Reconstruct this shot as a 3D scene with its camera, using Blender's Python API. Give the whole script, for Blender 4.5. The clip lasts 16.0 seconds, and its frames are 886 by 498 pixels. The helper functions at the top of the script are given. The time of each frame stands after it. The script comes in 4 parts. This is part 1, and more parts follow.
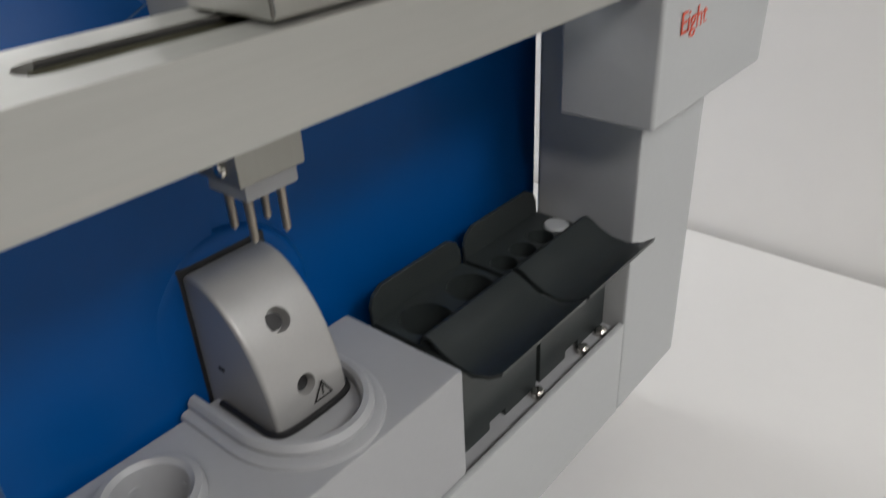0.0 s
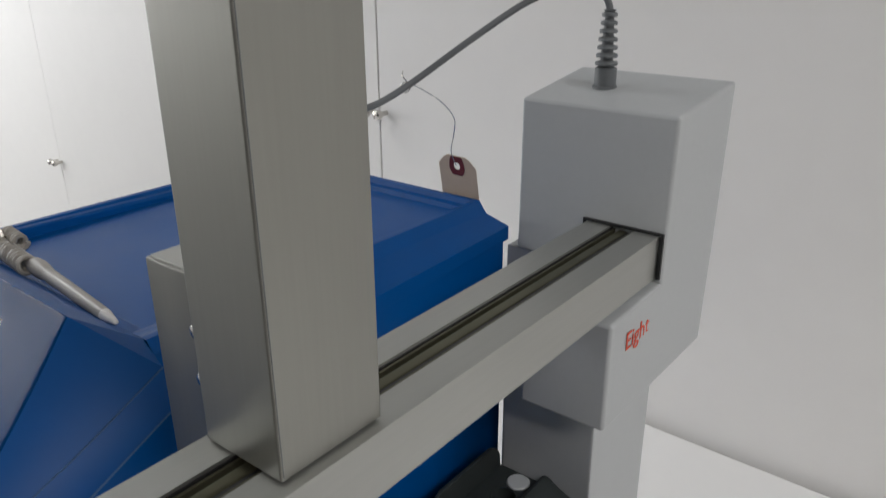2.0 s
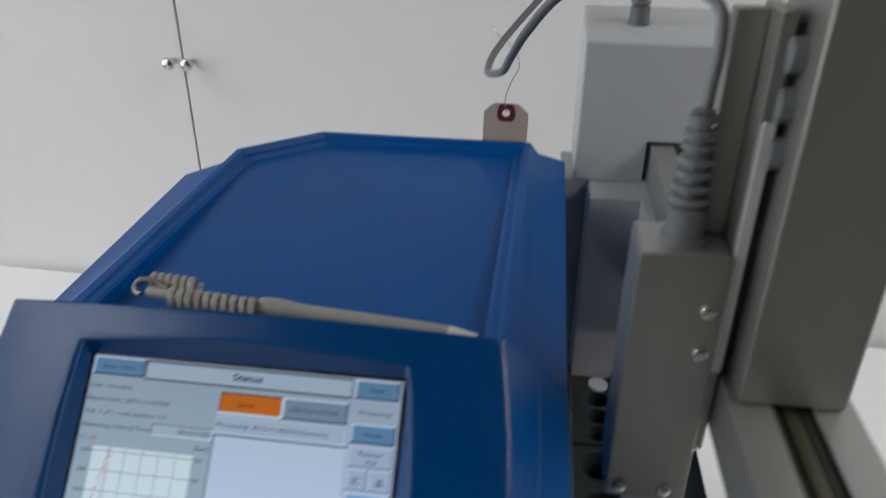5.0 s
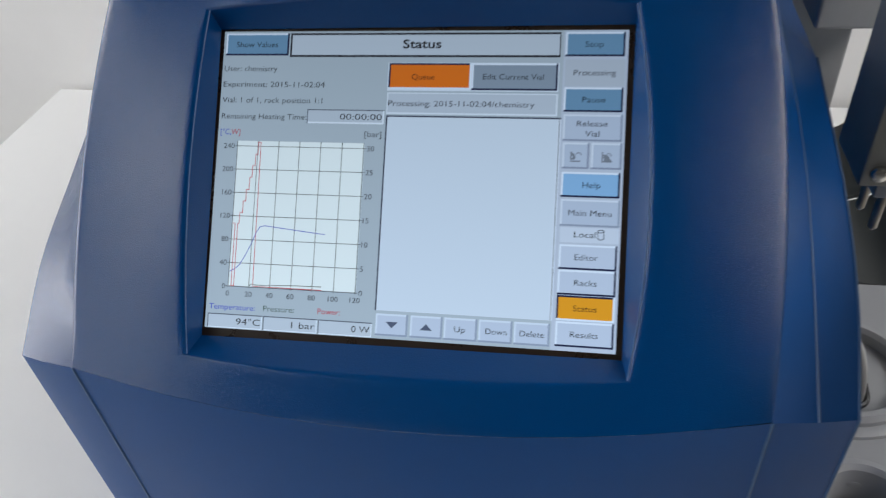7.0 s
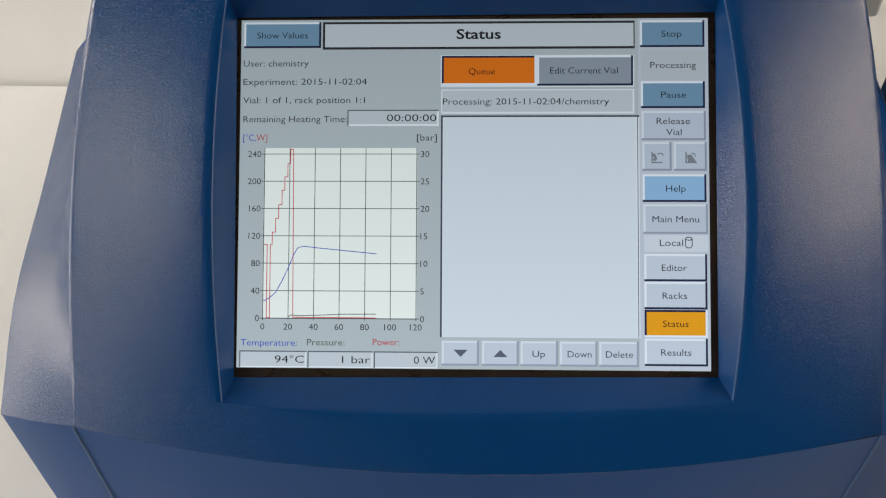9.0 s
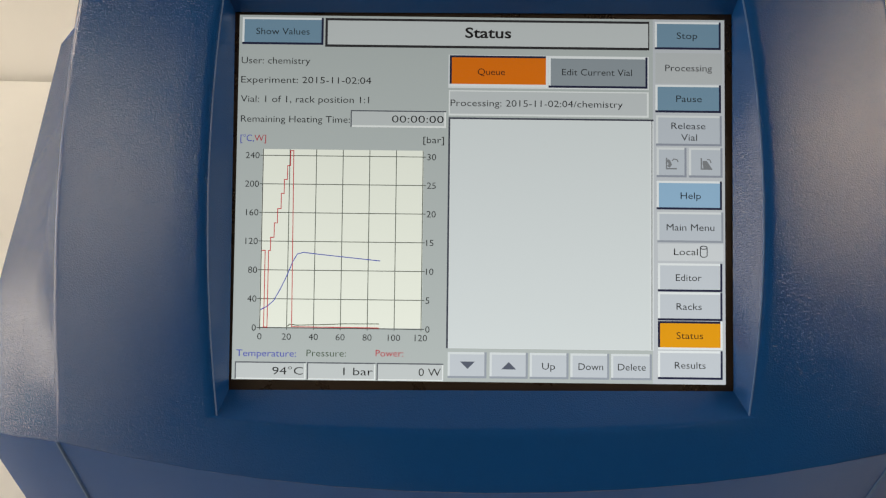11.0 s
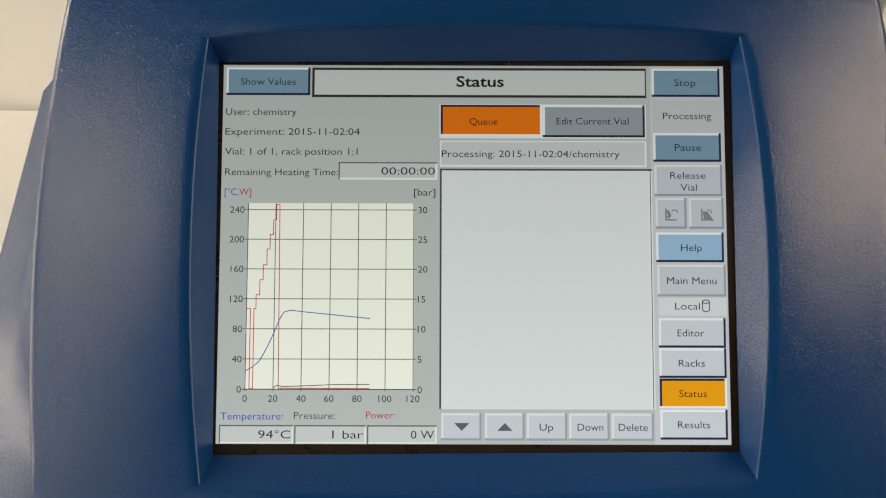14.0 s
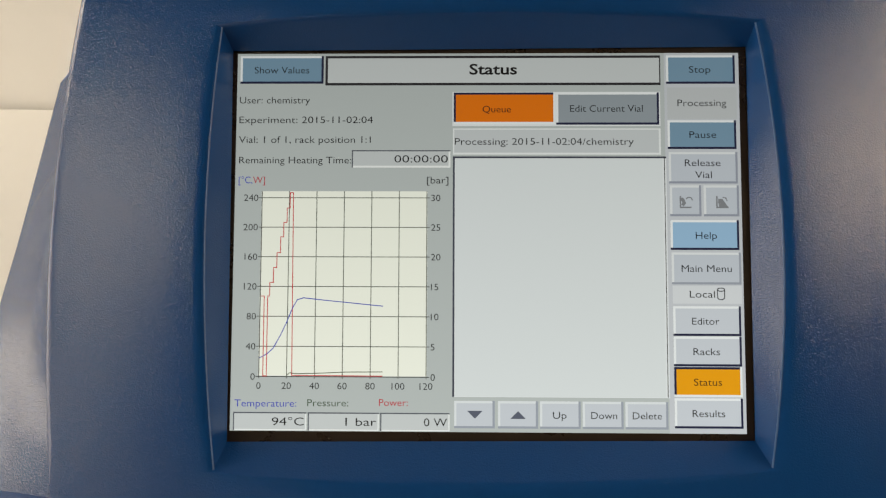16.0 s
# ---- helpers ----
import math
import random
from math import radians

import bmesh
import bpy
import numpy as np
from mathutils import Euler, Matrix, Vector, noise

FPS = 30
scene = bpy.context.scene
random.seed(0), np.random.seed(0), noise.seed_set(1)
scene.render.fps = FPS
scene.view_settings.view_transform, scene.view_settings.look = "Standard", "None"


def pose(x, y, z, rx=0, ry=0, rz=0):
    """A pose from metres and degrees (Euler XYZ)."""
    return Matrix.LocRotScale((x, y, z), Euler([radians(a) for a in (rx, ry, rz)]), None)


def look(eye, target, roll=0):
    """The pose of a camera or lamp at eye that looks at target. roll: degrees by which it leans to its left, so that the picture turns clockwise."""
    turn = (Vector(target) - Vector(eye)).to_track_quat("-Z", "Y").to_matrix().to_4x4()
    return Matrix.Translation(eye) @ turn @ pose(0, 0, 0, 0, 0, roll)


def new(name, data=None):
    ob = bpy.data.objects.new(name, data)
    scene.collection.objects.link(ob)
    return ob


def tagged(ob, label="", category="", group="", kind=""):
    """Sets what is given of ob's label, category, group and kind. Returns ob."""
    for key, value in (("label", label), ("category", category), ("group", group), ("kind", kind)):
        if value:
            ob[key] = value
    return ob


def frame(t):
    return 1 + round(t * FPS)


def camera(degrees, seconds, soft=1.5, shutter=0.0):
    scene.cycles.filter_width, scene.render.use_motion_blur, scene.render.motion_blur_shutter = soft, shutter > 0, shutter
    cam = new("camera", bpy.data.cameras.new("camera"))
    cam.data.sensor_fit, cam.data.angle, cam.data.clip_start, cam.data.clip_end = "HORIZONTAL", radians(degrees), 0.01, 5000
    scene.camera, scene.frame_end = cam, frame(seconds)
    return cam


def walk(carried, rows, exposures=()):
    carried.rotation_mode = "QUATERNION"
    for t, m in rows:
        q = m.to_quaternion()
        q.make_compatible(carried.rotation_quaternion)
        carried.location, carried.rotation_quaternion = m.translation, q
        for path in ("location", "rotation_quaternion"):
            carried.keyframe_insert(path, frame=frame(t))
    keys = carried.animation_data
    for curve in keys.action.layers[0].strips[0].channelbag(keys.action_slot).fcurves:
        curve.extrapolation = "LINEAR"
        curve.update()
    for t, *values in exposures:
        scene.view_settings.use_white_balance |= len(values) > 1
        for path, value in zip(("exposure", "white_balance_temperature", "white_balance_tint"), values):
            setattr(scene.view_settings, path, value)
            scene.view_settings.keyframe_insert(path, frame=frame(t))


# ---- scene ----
cam = camera(60.99, 16.0, soft=1.2, shutter=0.5)
PATH = [
    (0, (0.4009, -0.0827, 0.4507), (0.2304, 0.1130, 0.3002), -3.0),
    (0.5, (0.4064, -0.0754, 0.4833), (0.2368, 0.1311, 0.3469), -1.6),
    (1, (0.4057, -0.0739, 0.5205), (0.2360, 0.1403, 0.3967), -0.9),
    (1.5, (0.4013, -0.0742, 0.5445), (0.2292, 0.1411, 0.4260), -1.16),
    (2, (0.3999, -0.0798, 0.5661), (0.2277, 0.1389, 0.4544), -0.36),
    (2.5, (0.3970, -0.0917, 0.5848), (0.2262, 0.1318, 0.4806), 0.63),
    (3, (0.3818, -0.1146, 0.6048), (0.2221, 0.1169, 0.5006), 0.57),
    (3.5, (0.3543, -0.1512, 0.6295), (0.2284, 0.1022, 0.5300), 3.18),
    (3.7, (0.3320, -0.1649, 0.6328), (0.2180, 0.0924, 0.5289), 2.74),
    (3.9, (0.3098, -0.1782, 0.6368), (0.2089, 0.0838, 0.5312), 2.14),
    (4, (0.2928, -0.1816, 0.6426), (0.2007, 0.0819, 0.5327), 2.02),
    (4.2, (0.2539, -0.1880, 0.6386), (0.1799, 0.0770, 0.5191), 1.47),
    (4.4, (0.2121, -0.1947, 0.6361), (0.1511, 0.0705, 0.5099), 0.93),
    (4.5, (0.1983, -0.1905, 0.6247), (0.1402, 0.0750, 0.4978), 0.39),
    (5, (0.1117, -0.1997, 0.5956), (0.0768, 0.0619, 0.4530), 0.43),
    (5.2, (0.0864, -0.2039, 0.5846), (0.0594, 0.0545, 0.4345), 0.20),
    (7.3, (0.0408, -0.1778, 0.5011), (-0.0118, 0.0439, 0.3059), -6.17),
    (7.5, (0.0303, -0.1654, 0.4979), (-0.0144, 0.0569, 0.3015), -6.08),
    (8, (0.0118, -0.1561, 0.4895), (-0.0082, 0.0660, 0.2888), -3.23),
    (8.5, (0.0027, -0.1666, 0.4975), (-0.0134, 0.0534, 0.2941), -1.84),
    (9, (-0.0018, -0.1672, 0.4981), (-0.0106, 0.0580, 0.3000), -1.27),
    (11.5, (-0.0100, -0.1572, 0.4933), (-0.0099, 0.0685, 0.2957), 0.66),
    (12, (-0.0096, -0.1552, 0.4947), (-0.0104, 0.0756, 0.3030), 0.41),
    (12.5, (-0.0065, -0.1539, 0.4971), (-0.0105, 0.0778, 0.3067), -0.23),
    (13, (-0.0056, -0.1514, 0.4967), (-0.0081, 0.0769, 0.3021), -0.33),
    (13.5, (-0.0051, -0.1509, 0.4963), (-0.0067, 0.0798, 0.3045), 0.02),
    (14, (-0.0081, -0.1481, 0.4963), (-0.0076, 0.0823, 0.3042), 0.23),
    (14.5, (-0.0073, -0.1471, 0.4949), (-0.0087, 0.0828, 0.3021), -0.22),
    (15, (-0.0062, -0.1490, 0.4955), (-0.0105, 0.0824, 0.3045), -1.01),
    (15.5, (-0.0061, -0.1495, 0.4938), (-0.0102, 0.0801, 0.3007), -0.54),
    (16, (-0.0077, -0.1500, 0.4938), (-0.0130, 0.0804, 0.3017), -0.70),
]
EXPOSURE = [(0.0, 0.10, 6300, 10), (1.0, 0.10, 6300, 10), (1.5, 0.0, 6250, 10), (2.5, -0.20, 6200, 10), (3.5, -0.36, 6200, 10), (4.4, -0.42, 6150, 10), (5.2, 0.02, 6050, 10), (7.3, 0.06, 6150, 10), (8.3, 0.08, 6450, 10), (9.0, 0.12, 7050, 10), (11.5, 0.16, 8250, 10), (16.0, 0.16, 8400, 10)]
walk(cam, [(t, look(eye, target, roll)) for t, eye, target, roll in PATH], EXPOSURE)

# ---- world and light ----
world = bpy.data.worlds.new("room_air")
scene.world = world
world.use_nodes = True
world.node_tree.nodes["Background"].inputs[0].default_value = (0.9, 0.95, 1.0, 1)
world.node_tree.nodes["Background"].inputs[1].default_value = 0.05

FLOOR, CEIL = -0.90, 1.75
COOL, WARM = (1.0, 0.985, 0.965), (1.0, 0.87, 0.79)
LAMPS = [(-2.30, 0.05, 0.90, 0.60, 25.0, COOL), (1.75, 0.10, 0.62, 1.0, 14.0, COOL), (1.56, -0.85, 0.85, 0.26, 11.0, WARM), (-1.48, -0.95, 1.10, 0.26, 6.5, COOL), (-2.40, -1.98, 0.90, 0.60, 7.0, COOL)]
WIN_Y, WIN_Z, WIN_X = (-1.75, 0.60), (0.10, 1.15), -3.2


def area_lamp(x, y, sx, sy, watts, tone):
    data = bpy.data.lights.new("ceiling_tube_light", "AREA")
    data.shape, data.size, data.size_y, data.energy, data.color = "RECTANGLE", sx, sy, watts, tone
    ob = new("ceiling_tube_light", data)
    ob.matrix_world = pose(x, y, CEIL - 0.075)


for lamp in LAMPS:
    area_lamp(*lamp)
# assumed window in the left wall, unseen: its lamp supplies the left-hand brightness
win_lamp = bpy.data.lights.new("added_window_lamp", "AREA")
win_lamp.shape, win_lamp.size, win_lamp.size_y, win_lamp.energy, win_lamp.color = "RECTANGLE", WIN_Z[1] - WIN_Z[0], WIN_Y[1] - WIN_Y[0], 12.0, (1.0, 0.985, 0.97)
win_lamp_ob = new("added_window_lamp", win_lamp)
win_lamp_ob.matrix_world = pose(WIN_X - 0.01, sum(WIN_Y) / 2, sum(WIN_Z) / 2, 0, -90, 0)


# ---- materials ----
def material(name, colour, rough=0.5, metal=0.0, vary=0.06, scale=30.0, bump=0.0, bump_scale=400.0, stretch=(1, 1, 1), wear=0.0, spec=0.5, coat=0.0, depth=0.00012, uneven=0.06):
    """A surface with two scales of colour variation, a fine relief and uneven gloss."""
    m = bpy.data.materials.new(name)
    m.use_nodes = True
    nt = m.node_tree
    b = nt.nodes["Principled BSDF"]
    co = nt.nodes.new("ShaderNodeTexCoord")
    mp = nt.nodes.new("ShaderNodeMapping")
    mp.inputs["Scale"].default_value = stretch
    nt.links.new(co.outputs["Object"], mp.inputs["Vector"])
    big = nt.nodes.new("ShaderNodeTexNoise")
    big.inputs["Scale"].default_value, big.inputs["Detail"].default_value = scale, 4
    fine = nt.nodes.new("ShaderNodeTexNoise")
    fine.inputs["Scale"].default_value, fine.inputs["Detail"].default_value = scale * 12, 3
    for n in (big, fine):
        nt.links.new(mp.outputs[0], n.inputs["Vector"])
    add = nt.nodes.new("ShaderNodeMath")
    add.operation = "MULTIPLY_ADD"
    add.inputs[1].default_value = 0.5
    nt.links.new(fine.outputs[0], add.inputs[0])
    nt.links.new(big.outputs[0], add.inputs[2])
    ramp = nt.nodes.new("ShaderNodeMapRange")
    ramp.inputs["From Min"].default_value, ramp.inputs["From Max"].default_value = 0.45, 1.05
    ramp.inputs["To Min"].default_value, ramp.inputs["To Max"].default_value = 1 - vary, 1 + vary
    nt.links.new(add.outputs[0], ramp.inputs["Value"])
    mul = nt.nodes.new("ShaderNodeVectorMath")
    mul.operation = "MULTIPLY"
    mul.inputs[0].default_value = colour[:3]
    nt.links.new(ramp.outputs[0], mul.inputs[1])
    nt.links.new(mul.outputs[0], b.inputs["Base Color"])
    rr = nt.nodes.new("ShaderNodeMapRange")
    rr.inputs["From Min"].default_value, rr.inputs["From Max"].default_value = 0.3, 0.7
    rr.inputs["To Min"].default_value, rr.inputs["To Max"].default_value = max(0.02, rough - uneven - wear), rough + uneven + wear
    nt.links.new(big.outputs[0], rr.inputs["Value"])
    nt.links.new(rr.outputs[0], b.inputs["Roughness"])
    b.inputs["Metallic"].default_value = metal
    b.inputs["Specular IOR Level"].default_value = spec
    b.inputs["Coat Weight"].default_value = coat
    if bump:
        tex = nt.nodes.new("ShaderNodeTexNoise")
        tex.inputs["Scale"].default_value, tex.inputs["Detail"].default_value = bump_scale, 2
        nt.links.new(mp.outputs[0], tex.inputs["Vector"])
        bn = nt.nodes.new("ShaderNodeBump")
        bn.inputs["Strength"].default_value, bn.inputs["Distance"].default_value = bump, depth
        nt.links.new(tex.outputs[0], bn.inputs["Height"])
        nt.links.new(bn.outputs[0], b.inputs["Normal"])
    return m


def glow(name, colour, strength=1.0, fall=0.0):
    """A lit patch of the display, under a faintly glossy cover."""
    m = bpy.data.materials.new(name)
    m.use_nodes = True
    b = m.node_tree.nodes["Principled BSDF"]
    b.inputs["Base Color"].default_value = (0.008, 0.008, 0.008, 1)
    b.inputs["Roughness"].default_value = 0.35
    b.inputs["Specular IOR Level"].default_value = 0.12
    b.inputs["Emission Color"].default_value = (*colour, 1)
    b.inputs["Emission Strength"].default_value = strength
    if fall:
        # display brighter towards its lower edge: viewing-angle falloff painted into the emission
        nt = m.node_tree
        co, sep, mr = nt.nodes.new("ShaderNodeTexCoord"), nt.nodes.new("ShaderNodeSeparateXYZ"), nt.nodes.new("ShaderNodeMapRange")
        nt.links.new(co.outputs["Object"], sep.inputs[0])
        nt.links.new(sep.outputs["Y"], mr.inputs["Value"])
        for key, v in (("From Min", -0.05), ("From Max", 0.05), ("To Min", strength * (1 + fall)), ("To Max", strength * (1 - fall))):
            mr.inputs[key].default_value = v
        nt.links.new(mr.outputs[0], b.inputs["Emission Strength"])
    return m


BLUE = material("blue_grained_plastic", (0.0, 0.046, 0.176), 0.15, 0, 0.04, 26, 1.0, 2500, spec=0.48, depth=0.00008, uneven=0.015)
# paler blue that stands for light caught on rounded edges
BLUE_EDGE = material("pale_edge_highlight", (0.06, 0.13, 0.27), 0.42, 0, 0.2, 60, 0.3, 900, spec=0.35)
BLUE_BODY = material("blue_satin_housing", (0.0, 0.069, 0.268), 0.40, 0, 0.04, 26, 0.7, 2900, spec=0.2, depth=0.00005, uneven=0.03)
WHITE_WALL = material("white_wall_paint", (0.79, 0.78, 0.76), 0.55, 0, 0.02, 2.2, 0.08, 160)
WHITE_TABLE = material("white_laminate", (0.80, 0.795, 0.78), 0.35, 0, 0.015, 4, 0.03, 500)
CEILING = material("dark_ceiling_tone", (0.12, 0.12, 0.12), 0.8, 0, 0.03, 3, 0.2, 120)
FLOOR_MAT = material("dark_floor_tone", (0.20, 0.20, 0.20), 0.4, 0, 0.1, 3)
DARK_WALL = material("dark_reflected_wall", (0.09, 0.088, 0.085), 0.7, 0, 0.05, 2.2, 0.08, 160)
GREY_PAINT = material("pale_grey_powder_coat", (0.44, 0.458, 0.462), 0.45, 0, 0.03, 22, 0.25, 1300)
WHITE_PLASTIC = material("white_moulded_plastic", (0.37, 0.38, 0.39), 0.4, 0, 0.03, 22, 0.1, 900)
ALU = material("brushed_aluminium", (0.44, 0.445, 0.42), 0.40, 0.8, 0.05, 40, 0.12, 500, stretch=(1, 0.04, 1))
ALU_COL = material("satin_aluminium_cover", (0.31, 0.308, 0.282), 0.38, 0.8, 0.05, 40, 0.12, 500, stretch=(1, 1, 0.04))
# raised base colour holds the reflection on the polished strip
ALU_BRIGHT = material("bright_aluminium_strip", (0.70, 0.70, 0.68), 0.35, 0.6, 0.05, 40, 0.1, 500, stretch=(1, 1, 0.04))
STEEL = material("bright_steel", (0.62, 0.6, 0.56), 0.22, 1.0, 0.08, 90)
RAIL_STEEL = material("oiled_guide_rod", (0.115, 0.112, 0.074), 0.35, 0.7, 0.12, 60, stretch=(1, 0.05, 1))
SILVER = material("silver_paint", (0.40, 0.40, 0.39), 0.38, 0.3, 0.04, 50, 0.15, 1500)
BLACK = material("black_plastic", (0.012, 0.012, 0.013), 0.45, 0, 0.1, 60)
RACK = material("charcoal_moulded_plastic", (0.027, 0.033, 0.033), 0.42, 0, 0.12, 40, 0.12, 900)
CABLE = material("grey_cable_sheath", (0.13, 0.14, 0.145), 0.45, 0, 0.05, 60)
PIN = material("dull_steel_pin", (0.30, 0.27, 0.23), 0.35, 0.9, 0.1, 60)
CREAM = material("warm_grey_plastic", (0.33, 0.31, 0.27), 0.4, 0, 0.06, 80)
TIP = material("pale_nylon_tip", (0.72, 0.70, 0.65), 0.4, 0, 0.04, 80)
CARD = material("manila_card", (0.62, 0.50, 0.38), 0.85, 0, 0.05, 90, 0.3, 900)
MAROON = material("maroon_card_patch", (0.15, 0.02, 0.03), 0.8, 0, 0.08, 90)
INK = material("black_ink", (0.015, 0.015, 0.015), 0.6)
ORANGE = material("orange_red_lettering", (0.62, 0.07, 0.025), 0.5)
LAMP_GLOW = glow("tube_diffuser", (1.0, 0.97, 0.92), 3.0)


# ---- mesh helpers ----
def finish(bm, bevel=0.0, segs=2, angle=22, smooth=True):
    if bevel:
        bmesh.ops.remove_doubles(bm, verts=bm.verts, dist=1e-6)
        bmesh.ops.recalc_face_normals(bm, faces=bm.faces)
        sharp = [e for e in bm.edges if len(e.link_faces) == 2 and e.calc_face_angle(0) > radians(angle)]
        bmesh.ops.bevel(bm, geom=sharp, offset=bevel, segments=segs, profile=0.5, affect="EDGES", clamp_overlap=True)
        bm.faces.layers.int.new("rounded_edges")
    bmesh.ops.recalc_face_normals(bm, faces=bm.faces)
    for f in bm.faces:
        f.smooth = smooth
    for e in bm.edges:
        if len(e.link_faces) == 2:
            e.smooth = e.calc_face_angle(0) < radians(33)
    return bm


def part(name, bm, mat, parent=None, label=""):
    me = bpy.data.meshes.new(name)
    bm.to_mesh(me)
    bm.free()
    me.materials.append(mat)
    ob = new(name, me)
    if "rounded_edges" in me.attributes:
        # flat faces stay flat, only the rounded edges turn the light
        wn = ob.modifiers.new("flat_faces", "WEIGHTED_NORMAL")
        wn.keep_sharp, wn.weight = True, 80
    if parent:
        ob.parent = parent
    return tagged(ob, label)


def thing(name, x, y, z, label, category, group=""):
    ob = new(name)
    ob.empty_display_size = 0.02
    ob.location = (x, y, z)
    bpy.context.view_layer.update()
    return tagged(ob, label, category, group)


def place(ob, thing_ob):
    """Keep a part, modelled in room coordinates, where it is under its thing."""
    ob.parent = thing_ob
    ob.matrix_parent_inverse = thing_ob.matrix_world.inverted()
    return ob


def piece(name, bm, mat, th, label=""):
    return place(part(name, bm, mat, None, label), th)


def box(x0, x1, y0, y1, z0, z1, bevel=0.002, segs=2, bm=None):
    own = bm is None
    bm = bm or bmesh.new()
    v = [bm.verts.new((x, y, z)) for x in (x0, x1) for y in (y0, y1) for z in (z0, z1)]
    for q in ((0, 1, 3, 2), (4, 6, 7, 5), (0, 4, 5, 1), (2, 3, 7, 6), (0, 2, 6, 4), (1, 5, 7, 3)):
        bm.faces.new([v[i] for i in q])
    return finish(bm, bevel, segs) if own else bm


def prism(outline, axis, a, b, bevel=0.002, segs=2):
    """An outline of two coordinates, pushed along an axis from a to b."""
    bm = bmesh.new()

    def put(p, w):
        return {"x": (w, p[0], p[1]), "y": (p[0], w, p[1]), "z": (p[0], p[1], w)}[axis]

    lo = [bm.verts.new(put(p, a)) for p in outline]
    hi = [bm.verts.new(put(p, b)) for p in outline]
    n = len(outline)
    for i in range(n):
        bm.faces.new((lo[i], lo[(i + 1) % n], hi[(i + 1) % n], hi[i]))
    bm.faces.new(lo[::-1])
    bm.faces.new(hi)
    return finish(bm, bevel, segs)


def lathe(profile, m, n=24, close=True):
    """A profile of (radius, height), turned round the z of the pose m."""
    bm = bmesh.new()
    rings = []
    for r, h in profile:
        rings.append([bm.verts.new(m @ Vector((r * math.cos(2 * math.pi * k / n), r * math.sin(2 * math.pi * k / n), h))) for k in range(n)])
    for a, b in zip(rings, rings[1:]):
        for k in range(n):
            bm.faces.new((a[k], a[(k + 1) % n], b[(k + 1) % n], b[k]))
    if close:
        bm.faces.new(rings[0][::-1])
        bm.faces.new(rings[-1])
    return finish(bm)


def curve_points(ctrl, per=8):
    """A smooth line through the given points."""
    pts = [Vector(p) for p in ctrl]
    pts = [2 * pts[0] - pts[1], *pts, 2 * pts[-1] - pts[-2]]
    out = []
    for i in range(1, len(pts) - 2):
        p0, p1, p2, p3 = pts[i - 1 : i + 3]
        for k in range(per):
            u = k / per
            out.append(0.5 * (2 * p1 + (p2 - p0) * u + (2 * p0 - 5 * p1 + 4 * p2 - p3) * u * u + (3 * p1 - p0 - 3 * p2 + p3) * u**3))
    out.append(pts[-2])
    return out


def tube(pts, radius, n=12, bm=None):
    own = bm is None
    bm = bm or bmesh.new()
    rings, side = [], None
    for i, p in enumerate(pts):
        d = (pts[min(i + 1, len(pts) - 1)] - pts[max(i - 1, 0)]).normalized()
        if side is None:
            side = d.orthogonal().normalized()
        side = (side - d * side.dot(d)).normalized()
        up = d.cross(side)
        rings.append([bm.verts.new(p + radius * (side * math.cos(2 * math.pi * k / n) + up * math.sin(2 * math.pi * k / n))) for k in range(n)])
    for a, b in zip(rings, rings[1:]):
        for k in range(n):
            bm.faces.new((a[k], a[(k + 1) % n], b[(k + 1) % n], b[k]))
    bm.faces.new(rings[0][::-1])
    bm.faces.new(rings[-1])
    return finish(bm) if own else bm


def strip(bm, a, b, flip=False):
    va, vb = [bm.verts.new(p) for p in a], [bm.verts.new(p) for p in b]
    for i in range(len(a) - 1):
        bm.faces.new((va[i], vb[i], vb[i + 1], va[i + 1]) if not flip else (va[i], va[i + 1], vb[i + 1], vb[i]))


def screw(th, x, y, z, facing, r=0.0032, label="bright cross-head screw"):
    """A pan-head screw with a slot, facing along the pose's z."""
    m = Matrix.Translation((x, y, z)) @ facing
    s = piece("screw", lathe([(r, -0.001), (r, 0.0008), (r * 0.85, 0.0017), (r * 0.5, 0.0022), (r * 0.12, 0.0023)], m, 16), STEEL, th, label)
    return s


FRONT = pose(0, 0, 0, 90, 0, 0)

# ---- room ----
WALL_TURN = pose(0, 0, 0, 0, 0, -1.46)
WALL_Y = 0.727
GAP_X = -0.3615


def structure(name, bm, mat, label, m=None):
    ob = part(name, bm, mat, None, label)
    ob["kind"] = "structure"
    if m is not None:
        ob.matrix_world = m
    return ob


wall_pose = Matrix.Translation((GAP_X, WALL_Y + 0.010, 0)) @ WALL_TURN
# added floor and unseen ceiling, kept dark to limit bounce and haze
structure("floor", box(-4.0, 2.8, -2.8, 1.2, FLOOR - 0.1, FLOOR, 0), FLOOR_MAT, "added dark floor, toned for reflections")
structure("ceiling", box(-4.0, 2.8, -2.8, 1.2, CEIL, CEIL + 0.1, 0), CEILING, "unseen ceiling kept dark to cut haze on the panel")
# left wall is out of view; its window opening is added for the light
left_wall = bmesh.new()
for wy0, wy1, wz0, wz1 in ((-2.8, 1.2, FLOOR, WIN_Z[0]), (-2.8, 1.2, WIN_Z[1], CEIL), (-2.8, WIN_Y[0], *WIN_Z), (WIN_Y[1], 1.2, *WIN_Z)):
    box(WIN_X - 0.1, WIN_X, wy0, wy1, wz0, wz1, bm=left_wall)
structure("wall_left", finish(left_wall), WHITE_WALL, "unseen white wall with an added window opening")
frame_w = bmesh.new()
